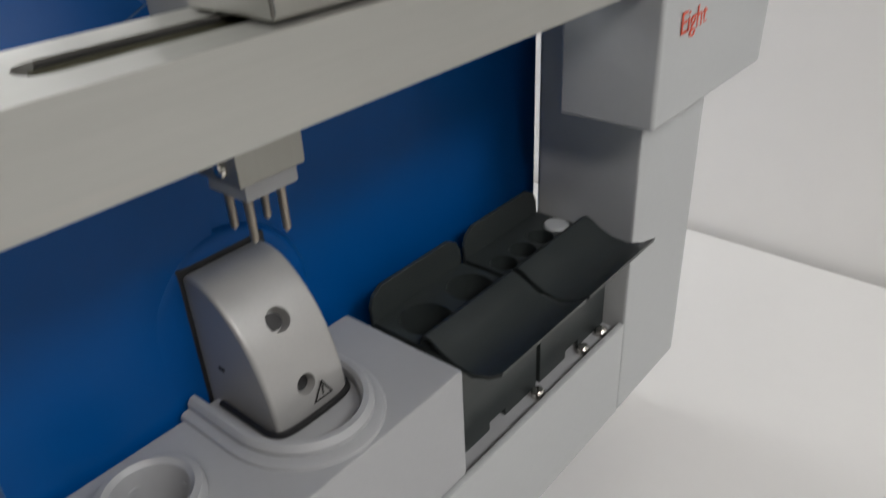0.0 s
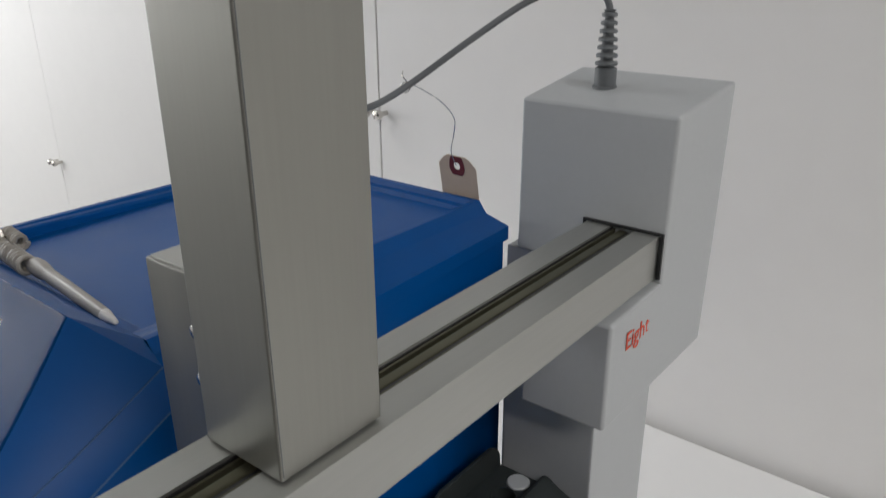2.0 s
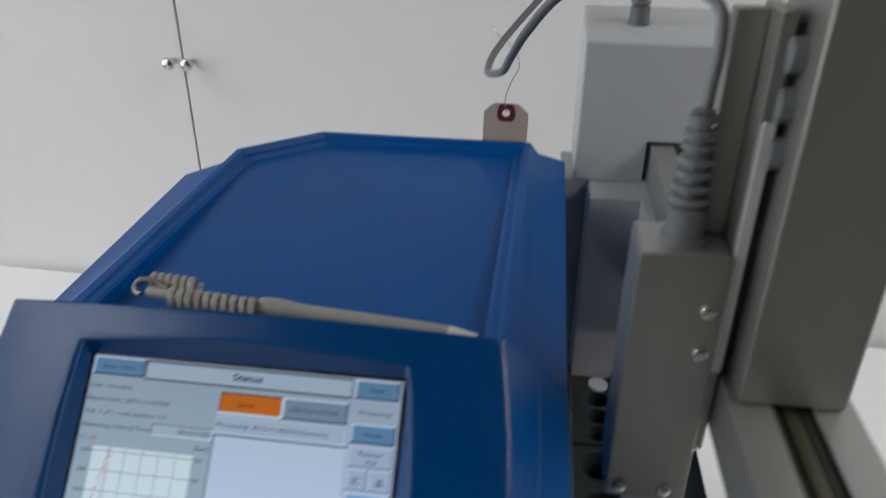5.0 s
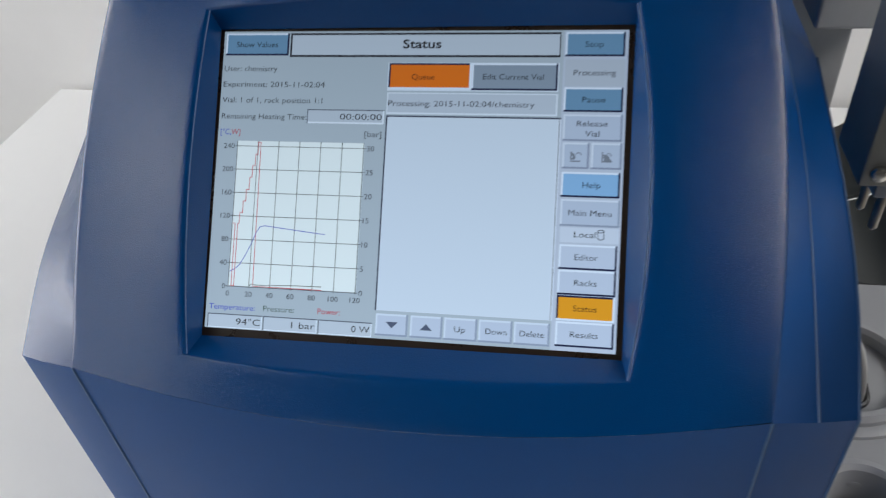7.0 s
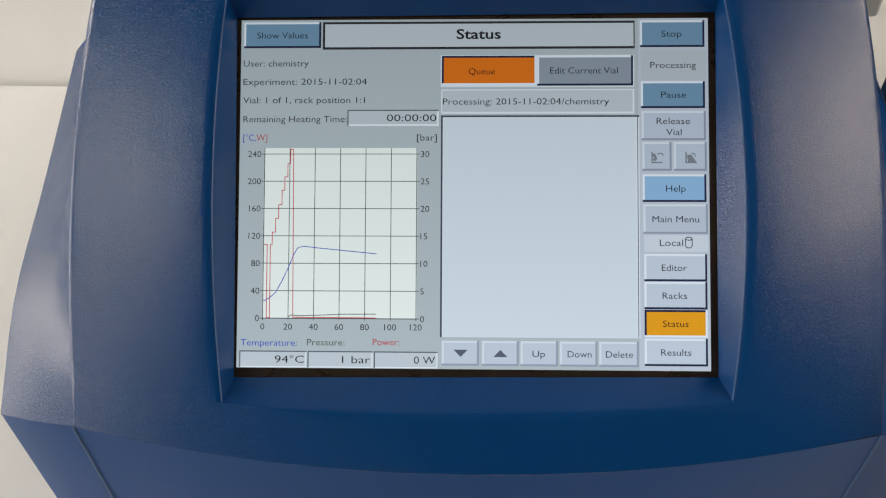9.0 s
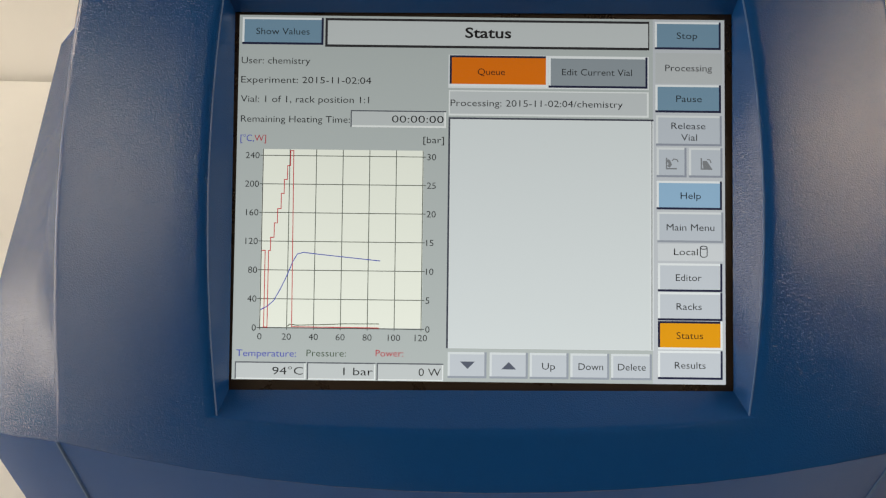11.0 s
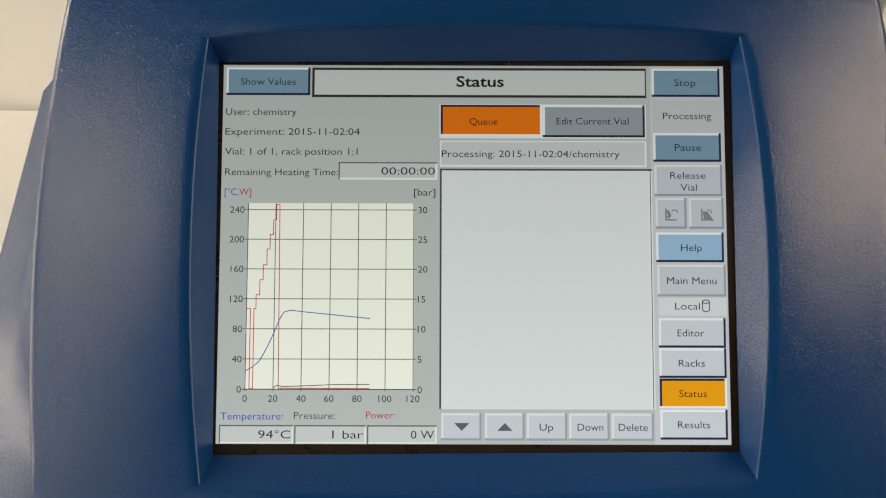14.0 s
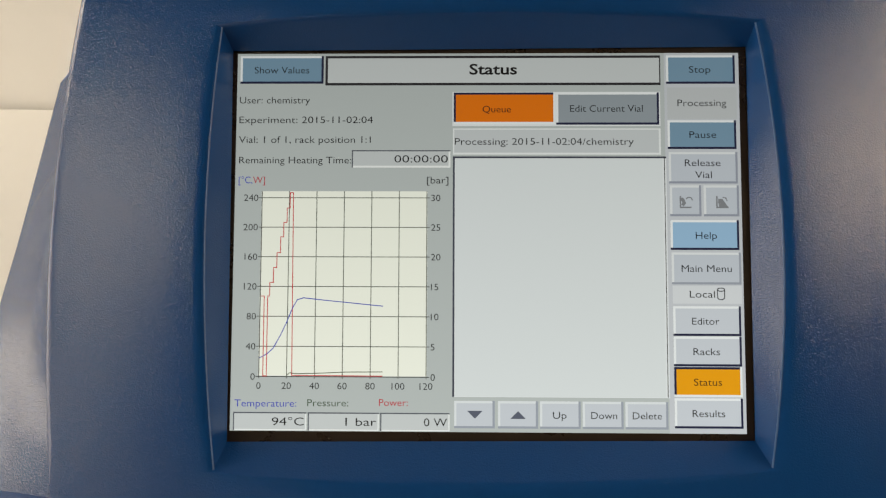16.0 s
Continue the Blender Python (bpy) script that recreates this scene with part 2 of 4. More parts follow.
for wy0, wy1, wz0, wz1 in ((*WIN_Y, WIN_Z[0], WIN_Z[0] + 0.05), (*WIN_Y, WIN_Z[1] - 0.05, WIN_Z[1]), (WIN_Y[0], WIN_Y[0] + 0.05, WIN_Z[0] + 0.05, WIN_Z[1] - 0.05), (WIN_Y[1] - 0.05, WIN_Y[1], WIN_Z[0] + 0.05, WIN_Z[1] - 0.05)):
    box(WIN_X - 0.09, WIN_X - 0.03, wy0, wy1, wz0, wz1, bm=frame_w)
window = structure("assumed_window", finish(frame_w), WHITE_WALL, "unseen white window frame added on the left")
part("pane", box(WIN_X - 0.07, WIN_X - 0.06, WIN_Y[0] + 0.05, WIN_Y[1] - 0.05, WIN_Z[0] + 0.05, WIN_Z[1] - 0.05, 0), LAMP_GLOW, window, "glowing pane added as a left-hand bright source")
# unseen right wall, greyed so less light reflects from that side
structure("wall_right", box(2.8, 2.9, -2.8, 1.2, FLOOR, CEIL, 0), material("toned_side_wall", (0.36, 0.355, 0.34), 0.6, 0, 0.04, 2.2, 0.08, 160), "unseen grey wall toned to dim reflections")
# unseen walls behind the camera: dark for dim reflections, white end for bright ones
structure("wall_front", box(-0.7, 2.9, -2.9, -2.8, FLOOR, CEIL, 0), DARK_WALL, "unseen dark wall added to darken reflections")
structure("wall_front_end", box(-4.1, -0.7, -2.9, -2.8, FLOOR, CEIL, 0), WHITE_WALL, "unseen white wall added to brighten left-hand reflections")
structure("wall_back", box(-3.9, 3.6, 0.03, 0.16, FLOOR, CEIL, 0), material("dark_gap", (0.05, 0.05, 0.05), 0.8), "carcass behind the tall white doors", wall_pose)


def door(name, x0, x1, knobs):
    d = structure(name, box(x0, x1, 0.0, 0.028, FLOOR + 0.02, CEIL - 0.01, 0.0012), WHITE_WALL, "tall flat white cupboard door with a small round knob", wall_pose)
    for kx, kz in knobs:
        m = pose(kx, 0, kz, 90, 0, 0)
        k = part("door_knob", lathe([(0.0035, -0.001), (0.0035, 0.010), (0.006, 0.014), (0.0078, 0.019), (0.0068, 0.0235), (0.003, 0.0255), (0.0004, 0.0258)], m, 20), STEEL, d, "small round chrome knob")
    return d


door("door_1", -1.118, -0.0014, [(-0.0105, 0.340), (-1.108, 0.076)])
door("door_2", 0.0014, 1.45, [(0.0145, 0.340)])
door("door_3", -3.8, -1.1184, [(-1.1305, 0.076)])
door("door_4", 1.4536, 3.3, [])

for lx, ly, sx, sy, _, _ in LAMPS:
    lamp = thing("ceiling_light", lx, ly, CEIL, "white recessed ceiling light with a glowing diffuser", "ceiling light", "ceiling lights")
    frame_bm = bmesh.new()
    for q in ((lx - sx / 2 - 0.04, lx + sx / 2 + 0.04, ly - sy / 2 - 0.04, ly - sy / 2), (lx - sx / 2 - 0.04, lx + sx / 2 + 0.04, ly + sy / 2, ly + sy / 2 + 0.04), (lx - sx / 2 - 0.04, lx - sx / 2, ly - sy / 2, ly + sy / 2), (lx + sx / 2, lx + sx / 2 + 0.04, ly - sy / 2, ly + sy / 2)):
        box(*q, CEIL - 0.07, CEIL, bm=frame_bm)
    piece("frame", finish(frame_bm), CEILING, lamp)
    piece("diffuser", box(lx - sx / 2, lx + sx / 2, ly - sy / 2, ly + sy / 2, CEIL - 0.06, CEIL - 0.05, 0), LAMP_GLOW, lamp, "glowing white diffuser")

# ---- table ----
table = thing("table", 0.2, 0.2, FLOOR, "white laminate laboratory table against the cupboard wall", "table")
tl = wall_pose @ Vector((-0.368, -0.011, 0))
tr = wall_pose @ Vector((2.0, -0.011, 0))
piece("tabletop", prism([(tl.x, tl.y), (tl.x + 0.01, -0.26), (tr.x, -0.26), (tr.x, tr.y)], "z", -0.03, 0.0, 0.002), WHITE_TABLE, table, "white laminate top")
for lx, ly in ((-0.66, 0.64), (-0.66, -0.20), (1.55, -0.20), (1.55, 0.60)):
    piece("leg", box(lx - 0.02, lx + 0.02, ly - 0.02, ly + 0.02, FLOOR, -0.03, 0.002), GREY_PAINT, table)

# ---- instrument ----
TAU = radians(43.67)
ORIGIN = Vector((0, 0, 0.372))
UPV = Vector((0, math.sin(TAU), math.cos(TAU)))
OUT = Vector((0, -math.cos(TAU), math.sin(TAU)))
PX = 0.1302 / 800


def on_panel(x, s, n):
    return ORIGIN + Vector((x, 0, 0)) + UPV * s + OUT * n


def dome(x):
    return 0.0042 + 0.0058 * (1 - 0.6 * (x / 0.109) ** 2 - 0.4 * (x / 0.109) ** 4)


def edge_x(s):
    """Half-width of the front panel at a height along it."""
    u = (s + 0.012) / 0.08
    return 0.1112 - 0.0076 * max(u, 0) ** 2 - 0.0061 * min(u, 0) ** 2


def low_s(x):
    return -0.0752 + 0.0104 * (x / 0.107) ** 2


instrument = thing("benchtop_instrument", 0, 0.14, 0, "blue grained plastic instrument with sloping touch screen on white table", "lab instrument")

SIDE_N = 12


def loop(kind):
    """A closed line of matching points: the panel's rim, the bezel's rim or the foot of the recess."""
    pts = []
    if kind == "rim":
        corners = [(-edge_x(0.068), 0.068), (edge_x(0.068), 0.068), (edge_x(low_s(0.107)), low_s(0.107)), (-edge_x(low_s(0.107)), low_s(0.107))]
    elif kind == "bezel":
        corners = [(-0.0670, 0.0530), (0.0668, 0.0538), (0.0683, -0.0555), (-0.0665, -0.0570)]
    else:
        corners = [(-0.0662, 0.0492), (0.0671, 0.0501), (0.0671, -0.0504), (-0.0656, -0.0515)]
    for i in range(4):
        (xa, sa), (xb, sb) = corners[i], corners[(i + 1) % 4]
        for k in range(SIDE_N):
            u = k / SIDE_N
            x, s = xa + (xb - xa) * u, sa + (sb - sa) * u
            arch = 4 * u * (1 - u)
            if kind == "rim":
                if i == 0:
                    s += 0.0012 * arch
                elif i == 2:
                    s = low_s(x)
                else:
                    x = math.copysign(edge_x(s), x)
            elif kind == "bezel":
                if i == 0:
                    s += 0.0027 * arch
                elif i == 2:
                    s -= 0.0032 * arch
                else:
                    x += 0.0050 * arch if x > 0 else -0.0034 * arch
            pts.append((x, s))
    return pts


def front_panel():
    bm = bmesh.new()
    rim, bezel, foot = loop("rim"), loop("bezel"), loop("foot")
    rings = []
    # rolled outer edge, the broad dome, then a soft roll and a crisp edge into the recess
    steps = [(0, 0.0, 0.0004), (0, 0.0007, 0.00008), (0, 0.0016, 0), (0, 0.0034, 0), *((2, u, 0) for u in (0.15, 0.35, 0.6, 0.8)), (1, 0.0030, 0), (1, 0.0016, 0.00010), (1, 0.0007, 0.00034), (1, 0.0, 0.0007)]
    for kind, w, drop in steps:
        ring = []
        for k, (a, b) in enumerate(zip(rim, bezel)):
            ln = math.hypot(b[0] - a[0], b[1] - a[1])
            lo, hi = 0.0034 / ln, 1 - 0.0030 / ln
            tight = 0.3 if 2 * SIDE_N <= k <= 3 * SIDE_N and w < 0.003 else 1.0
            u = (w * tight / ln, 1 - w / ln, lo + (hi - lo) * w)[kind]
            ring.append((a[0] + (b[0] - a[0]) * u, a[1] + (b[1] - a[1]) * u))
        rings.append([on_panel(x, s, dome(x) - drop) for x, s in ring])
    for u in (0.06, 0.5, 1.0):
        ring = [(a[0] + (b[0] - a[0]) * u, a[1] + (b[1] - a[1]) * u) for a, b in zip(bezel, foot)]
        rings.append([on_panel(x, s, (dome(x) - 0.0007) * (1 - u) + 0.0006 * u) for x, s in ring])
    rings = [[bm.verts.new(p) for p in ring] for ring in rings]
    n = len(rim)
    for a, b in zip(rings, rings[1:]):
        for k in range(n):
            bm.faces.new((a[k], a[(k + 1) % n], b[(k + 1) % n], b[k]))
    finish(bm)
    for e in bm.edges:
        if len(e.link_faces) == 2 and e.calc_face_angle(0) > radians(19):
            e.smooth = False
    return bm


piece("front_panel", front_panel(), BLUE, instrument, "blue grained front panel with a recessed bezel")


# pale beads paint the highlight on the recess's upper edge, down both sides
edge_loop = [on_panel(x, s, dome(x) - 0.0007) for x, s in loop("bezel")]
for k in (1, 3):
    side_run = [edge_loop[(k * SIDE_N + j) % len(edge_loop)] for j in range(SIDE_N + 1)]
    piece("edge_bead", tube(side_run, 0.00022, 6), BLUE_EDGE, instrument, "thin pale bead painting the edge highlight")


def side_lines(sg, n=14):
    """The panel's edge, the crease beside it and the outer edge of the flank, from top to bottom."""
    a = []
    for k in range(n):
        s = 0.068 + (low_s(0.107) - 0.068) * k / (n - 1)
        x = edge_x(s)
        a.append(on_panel(sg * x, s, dome(x) - 0.0004))
    b = curve_points([(sg * 0.1185, 0.0735, 0.3915), (sg * 0.121, 0.0331, 0.3735), (sg * 0.121, -0.0003, 0.358), (sg * 0.1215, -0.0452, 0.3268)], 12)
    c = curve_points([(0.132 if sg > 0 else -0.137, 0.0715, 0.3795), (sg * 0.1352, 0.0222, 0.3585), (sg * 0.1352, -0.012, 0.3425), (sg * 0.1337, -0.0407, 0.3237)], 12)
    pick = lambda line: [line[round(k * (len(line) - 1) / (n - 1))] for k in range(n)]
    return a, pick(b), pick(c)


TRAY = [(0.1055, 0.0745), (0.1055, 0.3365), (-0.0535, 0.3365), (-0.1045, 0.2900), (-0.1045, 0.0745)]
SHOULDER = [(0.132, 0.0715), (0.132, 0.3345), (-0.070, 0.3345), (-0.1365, 0.268), (-0.1370, 0.0715)]


def body_shell():
    bm = bmesh.new()
    lines = {}
    for sg in (1, -1):
        a, b, c = side_lines(sg)
        lines[sg] = (a, b, c)
        strip(bm, c, [Vector((p.x, p.y, 0)) for p in c])
        t = Vector((sg * 0.1038, 0.0745, 0.4005))
        bm.faces.new([bm.verts.new(p) for p in (a[0], t, b[0])])
        edge = Vector((sg * (0.1055 if sg > 0 else 0.1045), 0.0745, 0.4005))
        bm.faces.new([bm.verts.new(p) for p in (t, edge, c[0], b[0])])
    # ridge behind the panel, falling to the tray
    n = SIDE_N
    top = [on_panel(-edge_x(0.068) + 2 * edge_x(0.068) * k / n, 0.068 + 0.0012 * 4 * (k / n) * (1 - k / n), dome(-edge_x(0.068) + 2 * edge_x(0.068) * k / n) - 0.0004) for k in range(n + 1)]
    back = [Vector((-0.1038 + 0.2076 * k / n, 0.0745, 0.4005)) for k in range(n + 1)]
    strip(bm, top, back)
    # lower front, straight down to the table
    foot_line = [on_panel(x, low_s(x), dome(x) - 0.0004) for x in [-0.107 + 0.214 * k / n for k in range(n + 1)]]
    foot_line[0], foot_line[-1] = lines[-1][0][-1], lines[1][0][-1]
    chain = [lines[-1][2][-1], lines[-1][1][-1], *foot_line, lines[1][1][-1], lines[1][2][-1]]
    strip(bm, chain, [Vector((p.x, p.y, 0)) for p in chain])
    # shoulder round the tray
    m = len(TRAY)
    for i in range(m - 1):
        za, zb = 0.386 if SHOULDER[i][1] > 0.1 else 0.3795, 0.386 if SHOULDER[i + 1][1] > 0.1 else 0.3795
        A, B = Vector((*TRAY[i], 0.3995)), Vector((*TRAY[i + 1], 0.3995))
        A.z = 0.4005 if TRAY[i][1] < 0.1 else 0.3990
        B.z = 0.4005 if TRAY[i + 1][1] < 0.1 else 0.3990
        C, D = Vector((*SHOULDER[i + 1], zb)), Vector((*SHOULDER[i], za))
        M, N = A.lerp(D, 0.24), B.lerp(C, 0.24)
        M.z, N.z = A.z + (D.z - A.z) * (0.62 if A.y > 0.1 else 0.24), B.z + (C.z - B.z) * (0.62 if B.y > 0.1 else 0.24)
        bm.faces.new([bm.verts.new(p) for p in (A, B, N, M)])
        bm.faces.new([bm.verts.new(p) for p in (M, N, C, D)])
        # overhanging lip, then the wall below it
        lip = Vector((0, 0, -0.010))
        inn = [Vector((p.x - math.copysign(0.0025, p.x), p.y - (0.0025 if p.y > 0.25 else 0), 0)) for p in (C, D)]
        bm.faces.new([bm.verts.new(p) for p in (D, C, C + lip, D + lip)])
        bm.faces.new([bm.verts.new(p) for p in (D + lip, C + lip, Vector((*inn[0].xy, C.z - 0.010)), Vector((*inn[1].xy, D.z - 0.010)))])
        bm.faces.new([bm.verts.new(p) for p in (Vector((*inn[1].xy, D.z - 0.010)), Vector((*inn[0].xy, C.z - 0.010)), Vector((*inn[0].xy, 0)), Vector((*inn[1].xy, 0)))])
    # tray: rim, inner slope and floor
    def inset(d):
        out = []
        for i, (x, y) in enumerate(TRAY):
            if i == 0:
                out.append((x - d, y))
            elif i == 1:
                out.append((x - d, y - d))
            elif i == 2:
                out.append((x + 0.42 * d, y - d))
            elif i == 3:
                out.append((x + d, y - 0.42 * d))
            else:
                out.append((x + d, y))
        return out

    def z_at(y, drop):
        return 0.4005 + (0.3990 - 0.4005) * (y - 0.0745) / 0.262 - drop * min(1, (y - 0.0745) / 0.012 + 0.0)

    levels = [[Vector((x, y, z_at(y, drop))) for x, y in inset(d)] for d, drop in ((0, 0), (0.0040, 0), (0.0062, 0.0036), (0.0098, 0.0042), (0.0120, 0.0075))]
    for a, b in zip(levels, levels[1:]):
        strip(bm, a, b)
    fl = levels[-1]
    fr = [Vector((fl[-1].x, 0.0865, z_at(0.0865, 0.0075))), Vector((fl[0].x, 0.0865, z_at(0.0865, 0.0075)))]
    bm.faces.new([bm.verts.new(p) for p in (*fl[1:4], fr[0], fr[1])])
    bm.faces.new([bm.verts.new(p) for p in (fl[0], fr[1], fr[0], fl[-1])])
    bm.faces.new([bm.verts.new(p) for p in (fl[0], fl[1], fr[1])])
    bm.faces.new([bm.verts.new(p) for p in (fl[-1], fr[0], fl[3])])
    return finish(bm, 0.0016, 2, 14)


for sg in (1, -1):
    a, b, c = side_lines(sg)
    side = bmesh.new()
    strip(side, a, b)
    strip(side, b, c)
    bmesh.ops.remove_doubles(side, verts=side.verts, dist=1e-6)
    # both flanks are one plastic; the left takes glossier, darker BLUE for its sheen
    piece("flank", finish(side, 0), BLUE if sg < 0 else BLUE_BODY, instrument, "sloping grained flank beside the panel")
    # pale tubes put the creases' highlight lines into colour
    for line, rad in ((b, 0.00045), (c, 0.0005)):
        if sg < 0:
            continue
        piece("edge_bead", tube(line, rad, 6), BLUE_EDGE, instrument, "thin pale bead painting the edge highlight")
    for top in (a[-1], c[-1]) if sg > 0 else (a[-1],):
        piece("edge_bead", tube([top, Vector((top.x, top.y, 0.2)), Vector((top.x, top.y, 0.001))], 0.0005, 6), BLUE_EDGE, instrument, "thin pale bead painting the edge highlight")
piece("housing", body_shell(), BLUE_BODY, instrument, "blue grained plastic housing with a shallow tray on top")

# ---- display ----
def lit(c):
    return tuple(k * (((v / 255 + 0.055) / 1.055) ** 2.4 if v > 10 else v / 3294) for v, k in zip(c, (0.87, 1.01, 1.15)))


DISPLAY_MATS = {}


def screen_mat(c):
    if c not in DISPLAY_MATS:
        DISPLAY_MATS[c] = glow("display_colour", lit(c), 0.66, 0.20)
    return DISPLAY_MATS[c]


SCREEN_M = Matrix.Translation(ORIGIN) @ Matrix(((1, 0, 0, 0), (0, UPV.y, OUT.y, 0), (0, UPV.z, OUT.z, 0), (0, 0, 0, 1)))


# near-black surround, tinted brown to hold the warm reflection in the gap
display = piece("touch_screen", box(-0.0672, 0.0672, -0.0525, 0.0510, -0.004, 0.0, 0), material("warm_reflection_surround", (0.022, 0.014, 0.009), 0.3, 0, 0.15, 80), instrument, "lit colour touch screen with a status page")
display.matrix_world = SCREEN_M
bpy.context.view_layer.update()


def under_display(name, bm, mat, label=""):
    ob = part(name, bm, mat, None, label)
    ob.parent = display
    ob.matrix_parent_inverse = Matrix.Identity(4)
    return ob


def slab(bm, u0, v0, u1, v1, lo, hi):
    box((u0 - 400) * PX, (u1 - 400) * PX, (300 - v1) * PX, (300 - v0) * PX, lo, hi, bm=bm)


def patch(name, u0, v0, u1, v1, c, layer=1, label=""):
    bm = bmesh.new()
    slab(bm, u0, v0, u1, v1, 0.00004 * (layer - 1), 0.00004 * layer + 0.00002)
    return under_display(name, finish(bm), screen_mat(c), label)


def bevelled(name, u0, v0, u1, v1, c, hi, lo, layer=2, w=3.5, label=""):
    """A key with a light upper and left border and a dark lower and right one."""
    patch("key_shadow", u0, v0, u1, v1, lo, layer)
    bm = bmesh.new()
    slab(bm, u0, v0, u1 - w, v0 + w, 0.00004 * layer, 0.00004 * layer + 0.00005)
    slab(bm, u0, v0 + w, u0 + w, v1 - w, 0.00004 * layer, 0.00004 * layer + 0.00005)
    under_display("key_highlight", finish(bm), screen_mat(hi))
    return patch(name, u0 + w, v0 + w, u1 - w, v1 - w, c, layer + 2, label)


def words(text, u0, v, u1=None, h=11.0, c=(18, 20, 25), align="LEFT", bold=-0.004, layer=5):
    """Lettering on the display: from u0 to u1 along, centred on v; h is the height of its capitals."""
    data = bpy.data.curves.new("lettering", "FONT")
    data.body, data.size, data.offset, data.resolution_u = text, 1.0, bold, 3
    tmp = new("lettering", data)
    bpy.context.view_layer.update()
    me = bpy.data.meshes.new_from_object(tmp.evaluated_get(bpy.context.evaluated_depsgraph_get()))
    bpy.data.objects.remove(tmp)
    xs = [q.co.x for q in me.vertices]
    x0, x1 = min(xs), max(xs)
    k = h * PX / 0.70
    kx = (u1 - u0) * PX / (x1 - x0) if u1 is not None and align == "LEFT" else k * 1.06
    wid = (x1 - x0) * kx / PX
    start = u0 if align == "LEFT" else (u0 - wid if align == "RIGHT" else u0 - wid / 2)
    for q in me.vertices:
        q.co = Vector(((start - 400) * PX + (q.co.x - x0) * kx, (300 - v) * PX + (q.co.y - 0.35) * k, 0.00004 * layer + 0.00005))
    me.materials.append(screen_mat(c))
    ob = new("lettering", me)
    ob.parent = display
    return ob


def rule(pts, c, w=1.2, layer=5, name="graph_line"):
    """One unbroken drawn line with mitred corners."""
    bm = bmesh.new()
    z = 0.00004 * layer + 0.00003
    P = [Vector(((u - 400) * PX, (300 - v) * PX)) for u, v in pts]
    h = w * PX / 2
    left, right = [], []
    for i, p in enumerate(P):
        d0 = (P[i] - P[i - 1]).normalized() if i else (P[1] - P[0]).normalized()
        d1 = (P[i + 1] - P[i]).normalized() if i + 1 < len(P) else d0
        t = d0 + d1
        t = t.normalized() if t.length > 0.05 else d0
        n = Vector((-t.y, t.x))
        k = h / max(0.35, n.dot(Vector((-d0.y, d0.x))))
        left.append(bm.verts.new((*(p + n * k), z)))
        right.append(bm.verts.new((*(p - n * k), z)))
    for i in range(len(P) - 1):
        bm.faces.new((left[i], right[i], right[i + 1], left[i + 1]))
    return under_display(name, finish(bm), screen_mat(c))


GREY, LIGHT, HI, LO, KEYBLUE = (188, 195, 198), (214, 220, 226), (240, 244, 250), (30, 36, 66), (118, 154, 180)
patch("screen_ground", 0, 1, 801, 600, GREY, 0.3)
patch("side_column", 683, 1, 801, 600, (202, 206, 216), 1)
bevelled("show_values_key", 5, 5, 139, 50, KEYBLUE, HI, LO)
words("Show Values", 28, 28, 116, 11)
patch("title_border", 142, 5, 677, 53, (45, 45, 50), 2)
patch("title_bar", 146, 9, 675, 49, (206, 211, 216), 4)
words("Status", 373, 27, 449, 17, (20, 20, 24), bold=0.018)
bevelled("stop_key", 686, 5, 795, 51, KEYBLUE, HI, LO)
words("Stop", 722, 28, 756, 11)
patch("processing_label", 687, 57, 797, 108, (196, 200, 206), 3)
words("Processing", 703, 82, 780, 11)
bevelled("pause_key", 687, 110, 795, 156, KEYBLUE, HI, LO)
words("Pause", 721, 133, 763, 11)
bevelled("release_key", 688, 161, 796, 211, (196, 203, 216), (226, 230, 236), (150, 156, 172))
words("Release", 713, 178, 769, 11)
words("Vial", 729, 197, 755, 11)
bevelled("graph_key", 689, 214, 738, 263, (196, 203, 216), (226, 230, 236), (150, 156, 172))
bevelled("graph_key", 742, 214, 797, 263, (196, 203, 216), (226, 230, 236), (150, 156, 172))
ICON = (132, 135, 142)
rule([(705, 231), (705, 249), (722, 249)], ICON, 2.4, 6, "graph_icon")
rule([(706, 235), (709, 237), (711, 242), (708, 246)], ICON, 5, 6, "graph_icon")
rule([(714, 236), (717, 233), (722, 234), (724, 238)], ICON, 1.8, 6, "graph_icon")
rule([(762, 231), (762, 249), (780, 249)], ICON, 2.4, 6, "graph_icon")
rule([(764, 239), (769, 239), (773, 245), (765, 246)], ICON, 7, 6, "graph_icon")
rule([(771, 233), (776, 234), (778, 239)], ICON, 1.8, 6, "graph_icon")
bevelled("help_key", 689, 269, 796, 316, (150, 190, 224), HI, LO)
words("Help", 728, 293, 761, 11)
bevelled("menu_key", 690, 320, 798, 370, (198, 205, 218), (228, 232, 238), (158, 164, 178))
words("Main Menu", 705, 345, 783, 11)
patch("local_strip", 691, 372, 798, 400, (218, 222, 230), 3)
words("Local", 717, 385, 756, 11)
oval = [(765.5 + 5.5 * math.cos(radians(a)), 378 + 2.6 * math.sin(radians(a))) for a in range(0, 361, 30)]
rule(oval, (50, 54, 64), 1.4, 6, "disc_icon")
rule([(760, 378), (760, 391), (763, 393.5), (768, 393.5), (771, 391), (771, 378)], (50, 54, 64), 1.4, 6, "disc_icon")
